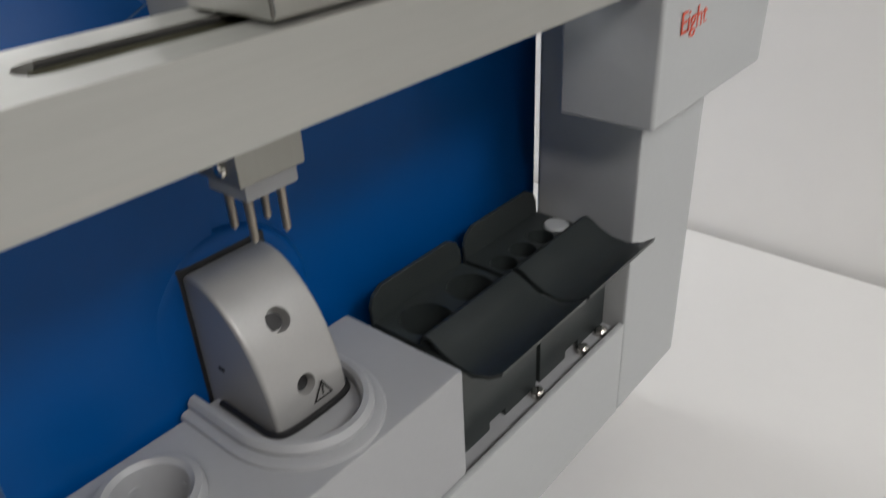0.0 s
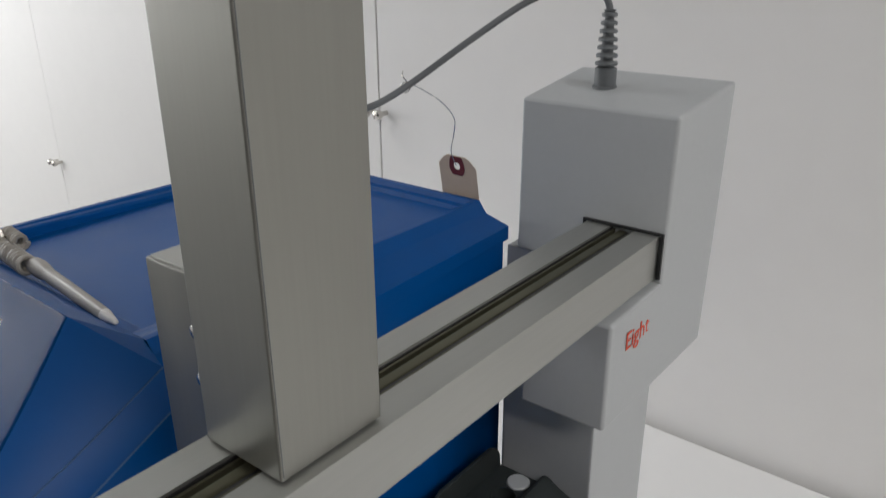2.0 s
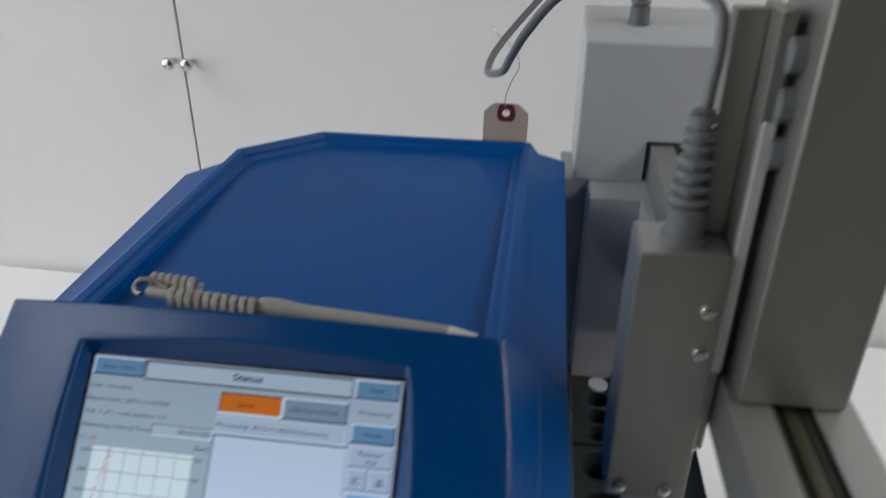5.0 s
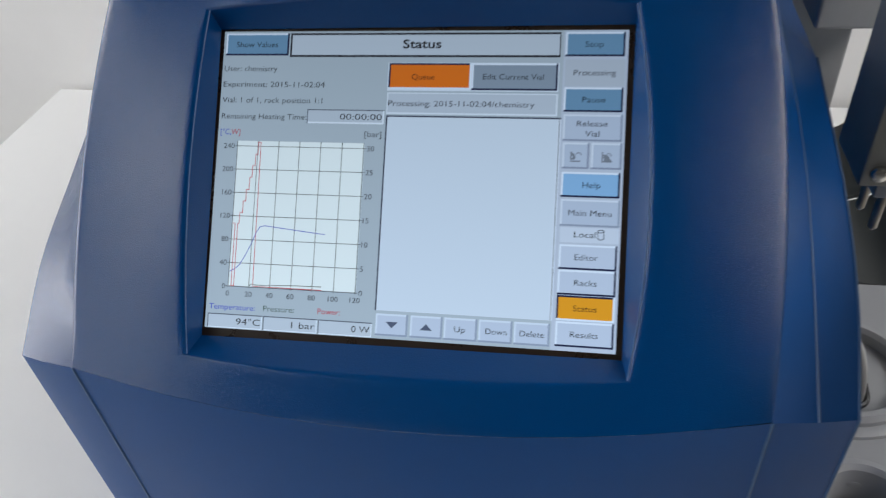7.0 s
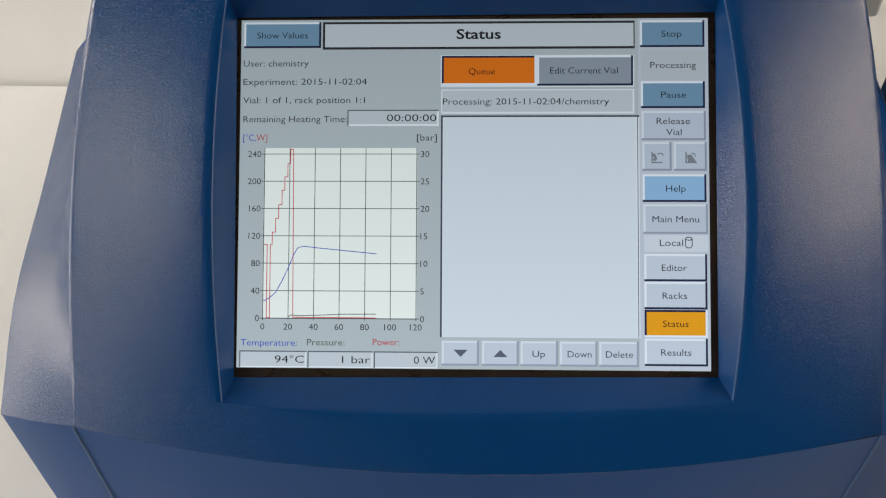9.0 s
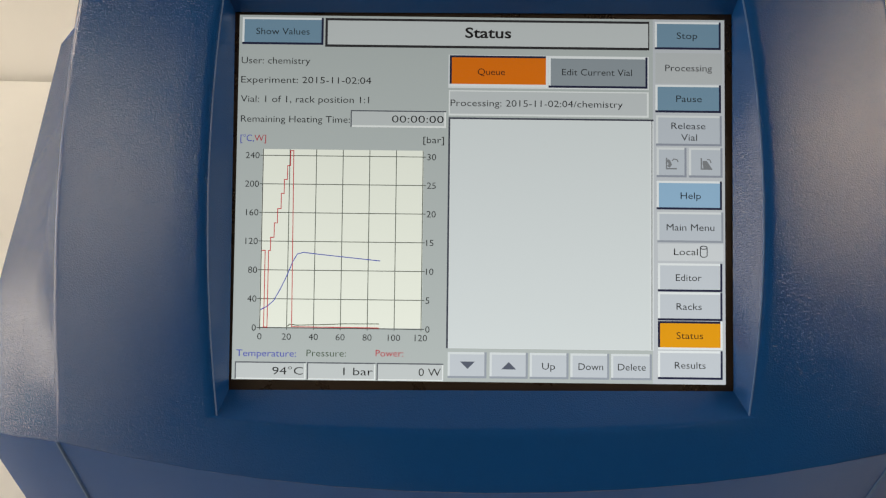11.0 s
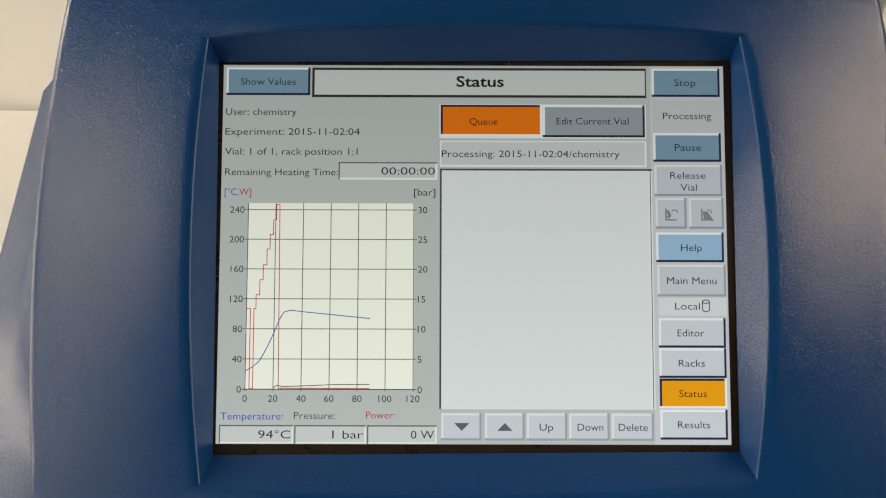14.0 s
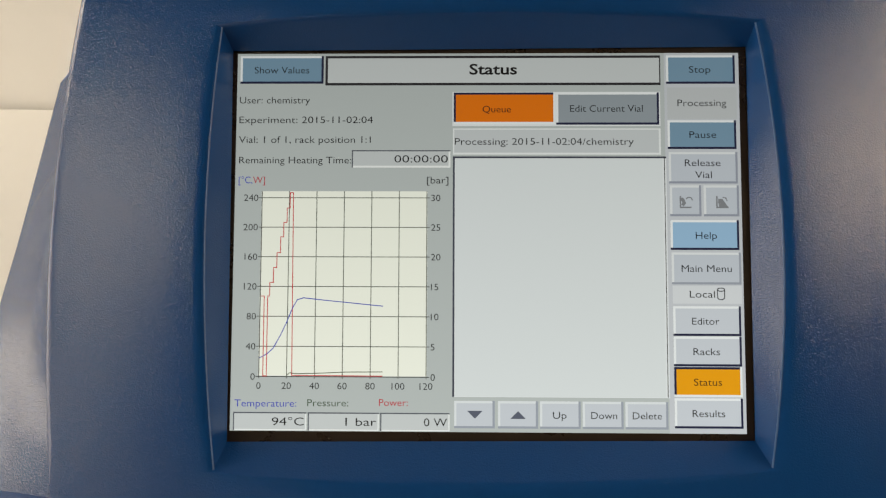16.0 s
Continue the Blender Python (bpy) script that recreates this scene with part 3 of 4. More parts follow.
for nm, v0, tx, a, b, c in (("editor_key", 404, "Editor", 720, 762, (206, 212, 224)), ("racks_key", 451, "Racks", 721, 762, (206, 212, 224)), ("status_key", 498, "Status", 721, 764, (246, 164, 34)), ("results_key", 546, "Results", 718, 768, (206, 212, 224))):
    if nm == "status_key":
        bevelled(nm, 691, v0, 796, v0 + 46, c, LO, HI)
    else:
        bevelled(nm, 691, v0, 796, v0 + 46, c, HI, LO)
    words(tx, a, v0 + 23, b, 11)
patch("tab_border", 346, 64, 676, 119, (232, 236, 242), 2)
bevelled("queue_key", 348, 65, 510, 116, (240, 120, 26), LO, HI, 3)
words("Queue", 394, 92, 439, 11, layer=7)
bevelled("edit_key", 511, 65, 674, 117, (150, 160, 170), HI, LO, 3)
words("Edit Current Vial", 533, 91, 648, 11, layer=7)
patch("task_border", 347, 123, 676, 165, (236, 240, 244), 2)
patch("task_box", 349, 125, 673, 162, (202, 207, 213), 4)
words("Processing: 2015-11-02:04/chemistry", 350, 144, 633, 11)
patch("list_border", 347, 168, 684, 546, (70, 74, 88), 2)
patch("list_edge", 350, 171, 684, 546, (232, 236, 242), 3)
patch("list_box", 351, 172, 678, 545, (224, 230, 236), 4)
rule([(681, 168), (681, 545)], (60, 60, 66), 1.2, 6)
for nm, u0, u1, tx, a, b in (("scroll_down_key", 350, 413, "", 0, 0), ("scroll_up_key", 418, 480, "", 0, 0), ("up_key", 483, 546, "Up", 503, 524), ("down_key", 549, 612, "Down", 562, 602), ("delete_key", 615, 681, "Delete", 626, 671)):
    bevelled(nm, u0, 552, u1, 594, (204, 210, 222), (226, 231, 238), (158, 165, 180))
    if tx:
        words(tx, a, 573, b, 11)
for pts in (((370, 567), (394, 567), (382, 579)), ((437, 579), (461, 579), (449, 567))):
    bm = bmesh.new()
    bm.faces.new([bm.verts.new(((u - 400) * PX, (300 - v) * PX, 0.0003)) for u, v in pts])
    under_display("arrow_mark", finish(bm), screen_mat((92, 98, 116)))
words("User: chemistry", 5, 77, 118, 11)
words("Experiment: 2015-11-02:04", 5, 109, 219, 11)
words("Vial: 1 of 1, rack position 1:1", 5, 141, 216, 11)
words("Remaining Heating Time:", 6, 174, 185, 11)
patch("time_border", 186, 158, 343, 186, (90, 94, 104), 2)
patch("time_edge", 188, 160, 343, 186, (240, 243, 246), 3)
patch("time_box", 188, 160, 340, 183, (200, 205, 210), 4)
words("00:00:00", 254, 172, 339, 12)
words("[\u00b0C,", 6, 206, 28, 11, (50, 66, 190))
words("W]", 29, 206, 48, 11, (190, 40, 60))
words("[bar]", 306, 206, 340, 11)
# graph
patch("graph_ground", 43, 224, 307, 515, (250, 252, 244), 2)
GX, GY = (44, 306), (516, 234.5)
for k in range(7):
    u = GX[0] + (GX[1] - GX[0]) * k / 6
    rule([(u, 224), (u, 519)], (96, 102, 98) if k else (50, 50, 50), 1.3, 3, "grid_line")
    words(str(20 * k), u, 530, None, 10.5, align="CENTRE")
for k in range(7):
    v = GY[0] + (GY[1] - GY[0]) * k / 6
    rule([(39, v), (311, v)], (96, 102, 98) if k else (50, 50, 50), 1.3, 3, "grid_line")
    words(str(40 * k), 38, v, None, 10.5, align="RIGHT")
    words(str(5 * k), 313, v, None, 10.5, align="LEFT")
POWER = [(45, 390.5), (50.5, 390.5), (50.5, 515), (56, 515), (56, 390.5), (59, 390.5), (59, 369), (64.5, 369), (64.5, 345.5), (69.5, 345.5), (69.5, 322), (75, 322), (75, 297), (79.5, 297), (79.5, 274), (84.5, 274), (84.5, 251), (89, 251), (89, 226.5), (94, 226.5), (96, 514), (238, 514.5)]
rule(POWER, (214, 40, 56), 1.3, 6)
rule([(45, 487), (56, 481), (66, 472), (77, 452), (86.6, 431.5), (96, 408), (103, 396), (113, 393), (134, 395.5), (180, 400), (238, 405.7)], (58, 78, 190), 1.4, 6)
rule([(88, 514), (93, 510), (104, 511.5), (150, 510), (180, 508.5), (238, 508)], (70, 82, 62), 1.3, 6)
words("Temperature:", 7, 557, 104, 11, (50, 66, 190))
words("Pressure:", 121, 556, 185, 11, (60, 84, 60))
words("Power:", 233, 555, 278, 11, (200, 40, 56))
for u0, u1, tx, a in ((5, 120, "94\u00b0C", 66), (122, 233, "1 bar", 181), (235, 343, "0 W", 303)):
    patch("value_border", u0, 571, u1, 599, (96, 100, 110), 2)
    patch("value_edge", u0 + 2, 573, u1, 599, (238, 241, 244), 3)
    patch("value_box", u0 + 2, 573, u1 - 2, 597, (204, 209, 214), 4)
    words(tx, a, 585, u1 - 4, 12.5)

# ---- robot arm ----
robot = thing("robot_arm", 0.19, 0.3, 0.0, "pale grey and aluminium sampling robot beside the blue instrument", "lab robot")
piece("rear_panel", box(0.1302, 0.1500, 0.3360, 0.3955, 0.0, 0.3715, 0.001), GREY_PAINT, robot, "pale grey panel behind the upright")
piece("pillar", box(0.1502, 0.2220, 0.3050, 0.3960, 0.070, 0.372, 0.0025), GREY_PAINT, robot, "pale grey painted upright")


def head():
    """Drive head: a tall rear box whose foot reaches forward under the beam."""
    bm = bmesh.new()
    X = lambda y: 0.2445 + 0.0045 * max(0, (y - 0.334) / 0.08)
    A = [(0.268, 0.3005), (0.408, 0.3045), (0.411, 0.3725), (0.3345, 0.3725), (0.268, 0.3705)]
    up = [(0.3345, 0.3725), (0.411, 0.3725), (0.414, 0.4865), (0.3355, 0.4758)]
    vr = {p: bm.verts.new((X(p[0]), *p)) for p in dict.fromkeys(A + up)}
    la = {p: bm.verts.new((0.187, *p)) for p in A}
    lu = {p: bm.verts.new((0.1390, *p)) for p in up}
    bm.faces.new([vr[p] for p in A])
    bm.faces.new([vr[p] for p in up])
    bm.faces.new([la[p] for p in A[::-1]])
    bm.faces.new([lu[p] for p in up[::-1]])
    for ring, left in ((A, la), (up, lu)):
        for p, q in zip(ring, ring[1:] + ring[:1]):
            if {p, q} != {(0.3345, 0.3725), (0.411, 0.3725)}:
                bm.faces.new((left[p], left[q], vr[q], vr[p]))
    p, q = (0.3345, 0.3725), (0.411, 0.3725)
    bm.faces.new((la[p], la[q], lu[q], lu[p]))
    return finish(bm, 0.0025, 3, 30)


piece("head", head(), GREY_PAINT, robot, "pale grey painted drive head")


def rail():
    """Extruded beam with a long open slot along its top."""
    bm = bmesh.new()
    y0, y1, e0, e1 = -0.12, 0.338, -0.017, 0.3375
    x = (0.1925, 0.2085, 0.2245, 0.2405)
    zt, zb, zs = 0.4035, 0.3755, 0.385
    box(x[0], x[1], y0, y1, zb, zt, bm=bm)
    box(x[2], x[3], y0, y1, zb, zt, bm=bm)
    box(x[1], x[2], y0, e0, zb, zt, bm=bm)
    box(x[1], x[2], e0, y1, zb, zs, bm=bm)
    # rounded end of the slot
    for sg in (-1, 1):
        arc = [(0.2165 + sg * 0.008 * math.cos(radians(a)), e0 + 0.008 - 0.008 * math.sin(radians(a))) for a in range(0, 91, 15)] + [(0.2165 + sg * 0.008, e0)]
        up, low = [bm.verts.new((px, py, zt)) for px, py in arc], [bm.verts.new((px, py, zs)) for px, py in arc]
        bm.faces.new(up)
        for k in range(len(arc) - 2):
            bm.faces.new((up[k], up[k + 1], low[k + 1], low[k]))
    bmesh.ops.remove_doubles(bm, verts=bm.verts, dist=1e-6)
    return finish(bm, 0.0)


piece("rail", rail(), ALU, robot, "brushed aluminium beam with a slot on top")
# black strips on the slot's floor, along its sides and between the guides
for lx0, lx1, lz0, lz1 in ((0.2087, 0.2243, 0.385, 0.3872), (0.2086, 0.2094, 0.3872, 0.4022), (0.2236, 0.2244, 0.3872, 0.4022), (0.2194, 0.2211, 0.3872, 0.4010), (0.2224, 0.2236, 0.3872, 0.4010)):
    piece("slot_strip", box(lx0, lx1, -0.0090 if lz0 > 0.386 else -0.0168, 0.3372, lz0, lz1, 0), BLACK, robot, "black strip along the slot")
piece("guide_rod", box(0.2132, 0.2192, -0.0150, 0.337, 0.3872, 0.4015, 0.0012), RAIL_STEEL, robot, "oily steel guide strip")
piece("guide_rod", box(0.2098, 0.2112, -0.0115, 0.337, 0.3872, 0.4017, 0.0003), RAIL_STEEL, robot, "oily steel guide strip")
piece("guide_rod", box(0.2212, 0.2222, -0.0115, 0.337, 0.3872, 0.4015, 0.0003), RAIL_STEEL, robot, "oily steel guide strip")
gasket = bmesh.new()
box(0.1895, 0.2435, 0.3325, 0.3345, 0.4036, 0.4052, bm=gasket)
box(0.2412, 0.2435, 0.3325, 0.3345, 0.3755, 0.4036, bm=gasket)
box(0.1895, 0.1918, 0.3325, 0.3345, 0.3755, 0.4036, bm=gasket)
piece("gasket", finish(gasket), BLACK, robot, "black edging round the beam")

# travelling column
CX0, CX1, CY0, CY1, CZ0, CZ1 = 0.1955, 0.2357, 0.0435, 0.0915, 0.4042, 0.5815
column = piece("column_cover", box(CX0, CX1, CY0, CY1, CZ0, CZ1, 0.0012, 3), ALU_COL, robot, "satin aluminium column cover")
cap = piece("cap", box(CX0 + 0.0016, CX1 - 0.0016, CY0 + 0.0016, CY1 - 0.0016, CZ1 - 0.001, CZ1 + 0.0008, 0.0004), ALU_COL, robot, "pale end cap with two screw holes")
for hx_, hy_ in ((0.2100, 0.0600), (0.2215, 0.0760)):
    # slightly raised black disc paints the shade of a sunk hole
    piece("screw_hole_disc", lathe([(0.0026, 0.0), (0.0026, 0.0012), (0.0016, 0.0013)], pose(hx_, hy_, CZ1), 16), BLACK, robot, "black disc for the dark of a screw hole")
seam = piece("seam", box(CX1 - 0.0004, CX1 + 0.00012, CY0 + 0.0008, CY0 + 0.0011, CZ0 + 0.002, CZ1 - 0.004, 0), CABLE, robot, "thin dark seam along the cover's corner")
piece("slide_plate", box(0.1868, 0.1920, 0.062, 0.086, 0.362, 0.5485, 0.0008), ALU_COL, robot, "narrow upright slide plate")
piece("slide_bearing", box(0.1920, 0.1955, 0.064, 0.084, 0.41, 0.545, 0.0006), BLACK, robot, "dark slide bearing")
piece("rear_plate", box(0.1757, 0.1866, 0.0765, 0.0858, 0.4610, 0.5465, 0.0008), ALU_COL, robot, "satin aluminium plate behind the cable boot")
piece("guide_strip", box(0.1874, 0.1916, 0.0588, 0.0620, 0.4065, 0.512, 0.0005), ALU_BRIGHT, robot, "bright aluminium guide strip")
for z in (0.535, 0.518, 0.501):
    piece("pulley", lathe([(0.0045, -0.003), (0.0062, -0.0025), (0.0062, 0.0025), (0.0045, 0.003)], pose(0.1935, 0.0615, z, 0, 90, 0), 16), CABLE, robot, "small dark pulley")

# gripper carriage
piece("carriage", box(0.1520, 0.1868, 0.055, 0.086, 0.337, 0.4600, 0.0012, 2), ALU_COL, robot, "satin aluminium gripper housing")
piece("carriage_lid", box(0.1535, 0.1855, 0.0565, 0.0845, 0.4590, 0.4606, 0.0004), ALU, robot)
for sx_, sz_ in ((0.1808, 0.4378), (0.1808, 0.4178), (0.1578, 0.3432), (0.1772, 0.3432)):
    screw(robot, sx_, 0.0550, sz_, FRONT, 0.0033)
piece("gripper_block", box(0.160, 0.184, 0.0585, 0.0835, 0.3295, 0.3372, 0.001), WHITE_PLASTIC, robot, "pale gripper block")
for gx, gy, zl in ((0.1655, 0.063, 0.3115), (0.1800, 0.0615, 0.3105), (0.1795, 0.0775, 0.3085), (0.1655, 0.079, 0.309)):
    piece("gripper_pin", lathe([(0.0004, zl - 0.3), (0.0017, zl - 0.2985), (0.0019, 0.0305)], pose(gx, gy, 0.3), 12), PIN, robot, "slim steel gripper pin")


def relief(name, x, y, z, h, r0, r1, ribs=7):
    """A ribbed, tapering cable boot on a smooth collar."""
    prof = [(r0 * 1.18, 0), (r0 * 1.18, 0.003), (r0 * 1.05, 0.0032), (r0 * 1.05, h * 0.28), (r0 * 0.8, h * 0.3)]
    for k in range(ribs):
        u = k / (ribs - 1)
        r, zz, dz = r0 + (r1 - r0) * u, h * (0.31 + 0.6 * u), h * 0.6 / (ribs - 1)
        prof += [(r * 0.62, zz + 0.02 * dz), (r * 1.04, zz + 0.10 * dz), (r * 1.10, zz + 0.30 * dz), (r * 1.04, zz + 0.52 * dz), (r * 0.62, zz + 0.68 * dz)]
    prof += [(r1 * 0.9, h * 1.0), (r1 * 0.5, h * 1.01)]
    prof = sorted(prof, key=lambda q: q[1])
    return piece(name, lathe(prof, pose(x, y, z), 22), CABLE, robot, "grey ribbed cable boot")


relief("cable_boot", 0.1775, 0.3740, 0.4790, 0.050, 0.0068, 0.0046)
relief("cable_boot", 0.1695, 0.0700, 0.4604, 0.052, 0.0072, 0.0048)
loop_pts = curve_points([(0.1775, 0.374, 0.522), (0.1770, 0.373, 0.532), (0.172, 0.371, 0.5385), (0.158, 0.363, 0.5435), (0.135, 0.345, 0.534), (0.111, 0.318, 0.512), (0.0835, 0.284, 0.4835), (0.078, 0.252, 0.4745), (0.0885, 0.2145, 0.4840), (0.095, 0.176, 0.5020), (0.1030, 0.148, 0.5210), (0.118, 0.126, 0.5420), (0.1405, 0.1100, 0.5500), (0.160, 0.094, 0.5510), (0.171, 0.083, 0.546), (0.1725, 0.0775, 0.535), (0.171, 0.073, 0.520), (0.1695, 0.0702, 0.505)], 10)
piece("cable", tube(loop_pts, 0.0022, 12), CABLE, robot, "grey cable in a loose loop")

# base shelf carrying the racks
piece("base_shelf", box(0.1292, 0.2170, -0.06, 0.3050, 0.070, 0.142, 0.0015), WHITE_PLASTIC, robot, "pale grey base shelf")
piece("base_rim", box(0.2172, 0.2218, -0.06, 0.3048, 0.070, 0.1475, 0.0012), GREY_PAINT, robot, "pale grey raised rim")
for y in (0.215, 0.268, 0.292):
    piece("locating_stud", lathe([(0.0042, 0), (0.0042, 0.004), (0.003, 0.0055), (0.0006, 0.006)], pose(0.2115, y, 0.142), 16), STEEL, robot, "bright locating stud")


def front_block():
    """Pale moulded block in front of the racks, open under the round cup."""
    bm = bmesh.new()
    x0, x1, xa, xb, y0, ya, yb, y1, z0, z1 = 0.1385, 0.2192, 0.1575, 0.1855, -0.06, -0.017, 0.011, 0.1360, 0.1478, 0.2180
    X, Y = (x0, xa, xb, x1), (y0, ya, yb, y1)
    for z in (z0, z1):
        for i in range(3):
            for j in range(3):
                if (i, j) != (1, 1):
                    bm.faces.new([bm.verts.new(p) for p in ((X[i], Y[j], z), (X[i + 1], Y[j], z), (X[i + 1], Y[j + 1], z), (X[i], Y[j + 1], z))])
    for (a, b) in (((x0, y0), (x1, y0)), ((x1, y0), (x1, y1)), ((x1, y1), (x0, y1)), ((x0, y1), (x0, y0)), ((xa, ya), (xb, ya)), ((xb, ya), (xb, yb)), ((xb, yb), (xa, yb)), ((xa, yb), (xa, ya))):
        cut = [a, b]
        if a[1] == b[1] and a[1] in (y0, y1):
            xs = sorted((xa, xb), reverse=a[0] > b[0])
            cut = [a, (xs[0], a[1]), (xs[1], a[1]), b]
        elif a[0] == b[0] and a[0] in (x0, x1):
            ys = sorted((ya, yb), reverse=a[1] > b[1])
            cut = [a, (a[0], ys[0]), (a[0], ys[1]), b]
        for p, q in zip(cut, cut[1:]):
            bm.faces.new([bm.verts.new(v) for v in ((*p, z0), (*q, z0), (*q, z1), (*p, z1))])
    return finish(bm, 0.0018, 2, 40)


piece("front_block", front_block(), WHITE_PLASTIC, robot, "pale grey moulded block")


def collar(tiers):
    bm = bmesh.new()
    n = 28
    rows = []
    for r, z in tiers:
        row = []
        for k in range(n + 1):
            a = -math.pi / 2 + math.pi * k / n
            row.append(Vector((0.1735 + 1.12 * r * max(0, math.cos(a)), 0.0705 + 0.96 * r * math.sin(a), z)))
        row = [Vector((0.1375, row[0].y, z)), *row, Vector((0.1375, row[-1].y, z))]
        rows.append(row)
    for a, b in zip(rows, rows[1:]):
        strip(bm, a, b)
    bmesh.ops.remove_doubles(bm, verts=bm.verts, dist=1e-6)
    return finish(bm, 0)


piece("collar", collar([(0.0345, 0.2178), (0.0345, 0.2235), (0.0325, 0.2260), (0.0300, 0.2262), (0.0285, 0.2240), (0.0285, 0.2182)]), WHITE_PLASTIC, robot, "raised U-shaped collar")
piece("collar_step", collar([(0.0395, 0.2178), (0.0390, 0.2196), (0.0375, 0.2206), (0.0343, 0.2208)]), WHITE_PLASTIC, robot, "low rounded step round the collar")
ring_arc = curve_points([(0.1460, 0.0494, 0.2200), (0.1720, 0.0494, 0.2200), (0.1815, 0.0502, 0.2200), (0.1862, 0.0560, 0.2200), (0.1872, 0.0722, 0.2200), (0.1862, 0.0885, 0.2200), (0.1815, 0.0942, 0.2200), (0.1720, 0.0950, 0.2200), (0.1460, 0.0950, 0.2200)], 5)
piece("socket_ring", tube(ring_arc, 0.0016, 8), BLACK, robot, "black ring round the swivel head's foot")
piece("waste_cup", lathe([(0.0218, 0.0), (0.0218, 0.012), (0.0208, 0.0145), (0.0180, 0.0150), (0.0160, 0.0130), (0.0138, 0.002), (0.0136, -0.060), (0.0008, -0.062)], pose(0.1715, -0.003, 0.2110), 36, close=False), WHITE_PLASTIC, robot, "pale round cup with a deep bore")

piece("cup_slot", box(0.1748, 0.1768, 0.0148, 0.0160, 0.2195, 0.2245, 0.0002), BLACK, robot, "small dark slot in the cup's wall")

# swivel head over the cavity
dome_prof = [(p.x, p.z) for p in curve_points([(0.1330, 0, 0.2835), (0.1430, 0, 0.2840), (0.1540, 0, 0.2800), (0.1645, 0, 0.2710), (0.1740, 0, 0.2580), (0.1810, 0, 0.2400), (0.1840, 0, 0.2220), (0.1830, 0, 0.2100)], 4)]
swivel = piece("swivel_head", prism([*dome_prof, (0.133, 0.2100)], "y", 0.0515, 0.0930, 0.0022, 3), SILVER, robot, "silver painted curved swivel head")
piece("cavity_ring", lathe([(0.0475, 0.0), (0.0470, 0.0022), (0.0455, 0.0042), (0.0430, 0.0052), (0.0400, 0.0054), (0.0004, 0.0054)], pose(0.1292, 0.072, 0.248, 0, 90, 0), 48), BLUE_BODY, instrument, "low blue ring round the cavity")
piece("seal_plate", prism([(0.1300, 0.2870), (0.1350, 0.2870), (0.1350, 0.2050), (0.1300, 0.2050)], "y", 0.0492, 0.0962, 0.0012), BLACK, robot, "black seal behind the swivel head")


def carve(ob, cutters):
    """Cut round recesses out of a part and keep the carved mesh."""
    temps = []
    for bm in cutters:
        me = bpy.data.meshes.new("cutter")
        bm.to_mesh(me)
        bm.free()
        temps.append(new("cutter", me))
        mod = ob.modifiers.new("carve", "BOOLEAN")
        mod.operation, mod.object, mod.solver = "DIFFERENCE", temps[-1], "EXACT"
    bpy.context.view_layer.update()
    carved = bpy.data.meshes.new_from_object(ob.evaluated_get(bpy.context.evaluated_depsgraph_get()))
    ob.modifiers.clear()
    bm = bmesh.new()
    bm.from_mesh(carved)
    finish(bm, 0).to_mesh(carved)
    bm.free()
    ob.data = carved
    wn = ob.modifiers.new("flat_faces", "WEIGHTED_NORMAL")
    wn.keep_sharp, wn.weight = True, 90
    for tmp in temps:
        bpy.data.objects.remove(tmp)


PORTS = [Matrix.Translation((px_, 0.0715, pz_)) @ pose(0, 0, 0, 0, 90 - ang, 0) for pz_, px_, ang in ((0.2645, 0.1700, 36), (0.2345, 0.1820, 14))]
carve(swivel, [lathe([(0.0050 - 0.0008 * k, -0.007), (0.0068 - 0.0012 * k, 0.006)], m, 28) for k, m in enumerate(PORTS)])
for m in PORTS:
    # black plug stands for the shade deep in the bore
    piece("port_plug", lathe([(0.0040, -0.0085), (0.0040, -0.0042), (0.0002, -0.0041)], m, 22), BLACK, robot, "black plug painted for the dark bore")
# warning triangle on the swivel head
tri = bmesh.new()
tm = Matrix.Translation((0.18405, 0.0785, 0.2275)) @ pose(0, 0, 0, 90, 0, 90)
for a, b in (((-0.005, -0.004), (0.005, -0.004)), ((0.005, -0.004), (0, 0.005)), ((0, 0.005), (-0.005, -0.004)), ((0, 0.002), (0, -0.002))):
    A, B = Vector((*a, 0)), Vector((*b, 0))
    d = (B - A).normalized() * 0.0005
    n = Vector((-d.y, d.x, 0))
    tri.faces.new([tri.verts.new(tm @ q) for q in (A - d - n, B + d - n, B + d + n, A - d + n)])
piece("side_mark", box(0.1475, 0.1515, 0.0511, 0.0516, 0.2395, 0.2412, 0), INK, robot, "small dark mark")
piece("warning_mark", finish(tri), INK, robot, "black triangular warning mark")


def lettering(text, m, size, mat, th, name="lettering"):
    data = bpy.data.curves.new(name, "FONT")
    data.body, data.size, data.extrude = text, size, 0.00015
    tmp = new(name, data)
    bpy.context.view_layer.update()
    me = bpy.data.meshes.new_from_object(tmp.evaluated_get(bpy.context.evaluated_depsgraph_get()))
    bpy.data.objects.remove(tmp)
    me.transform(m)
    me.materials.append(mat)
    ob = new(name, me)
    return place(ob, th)


lettering("Eight", pose(0.2457, 0.2860, 0.3475, 90, 0, 90), 0.0165, ORANGE, robot)


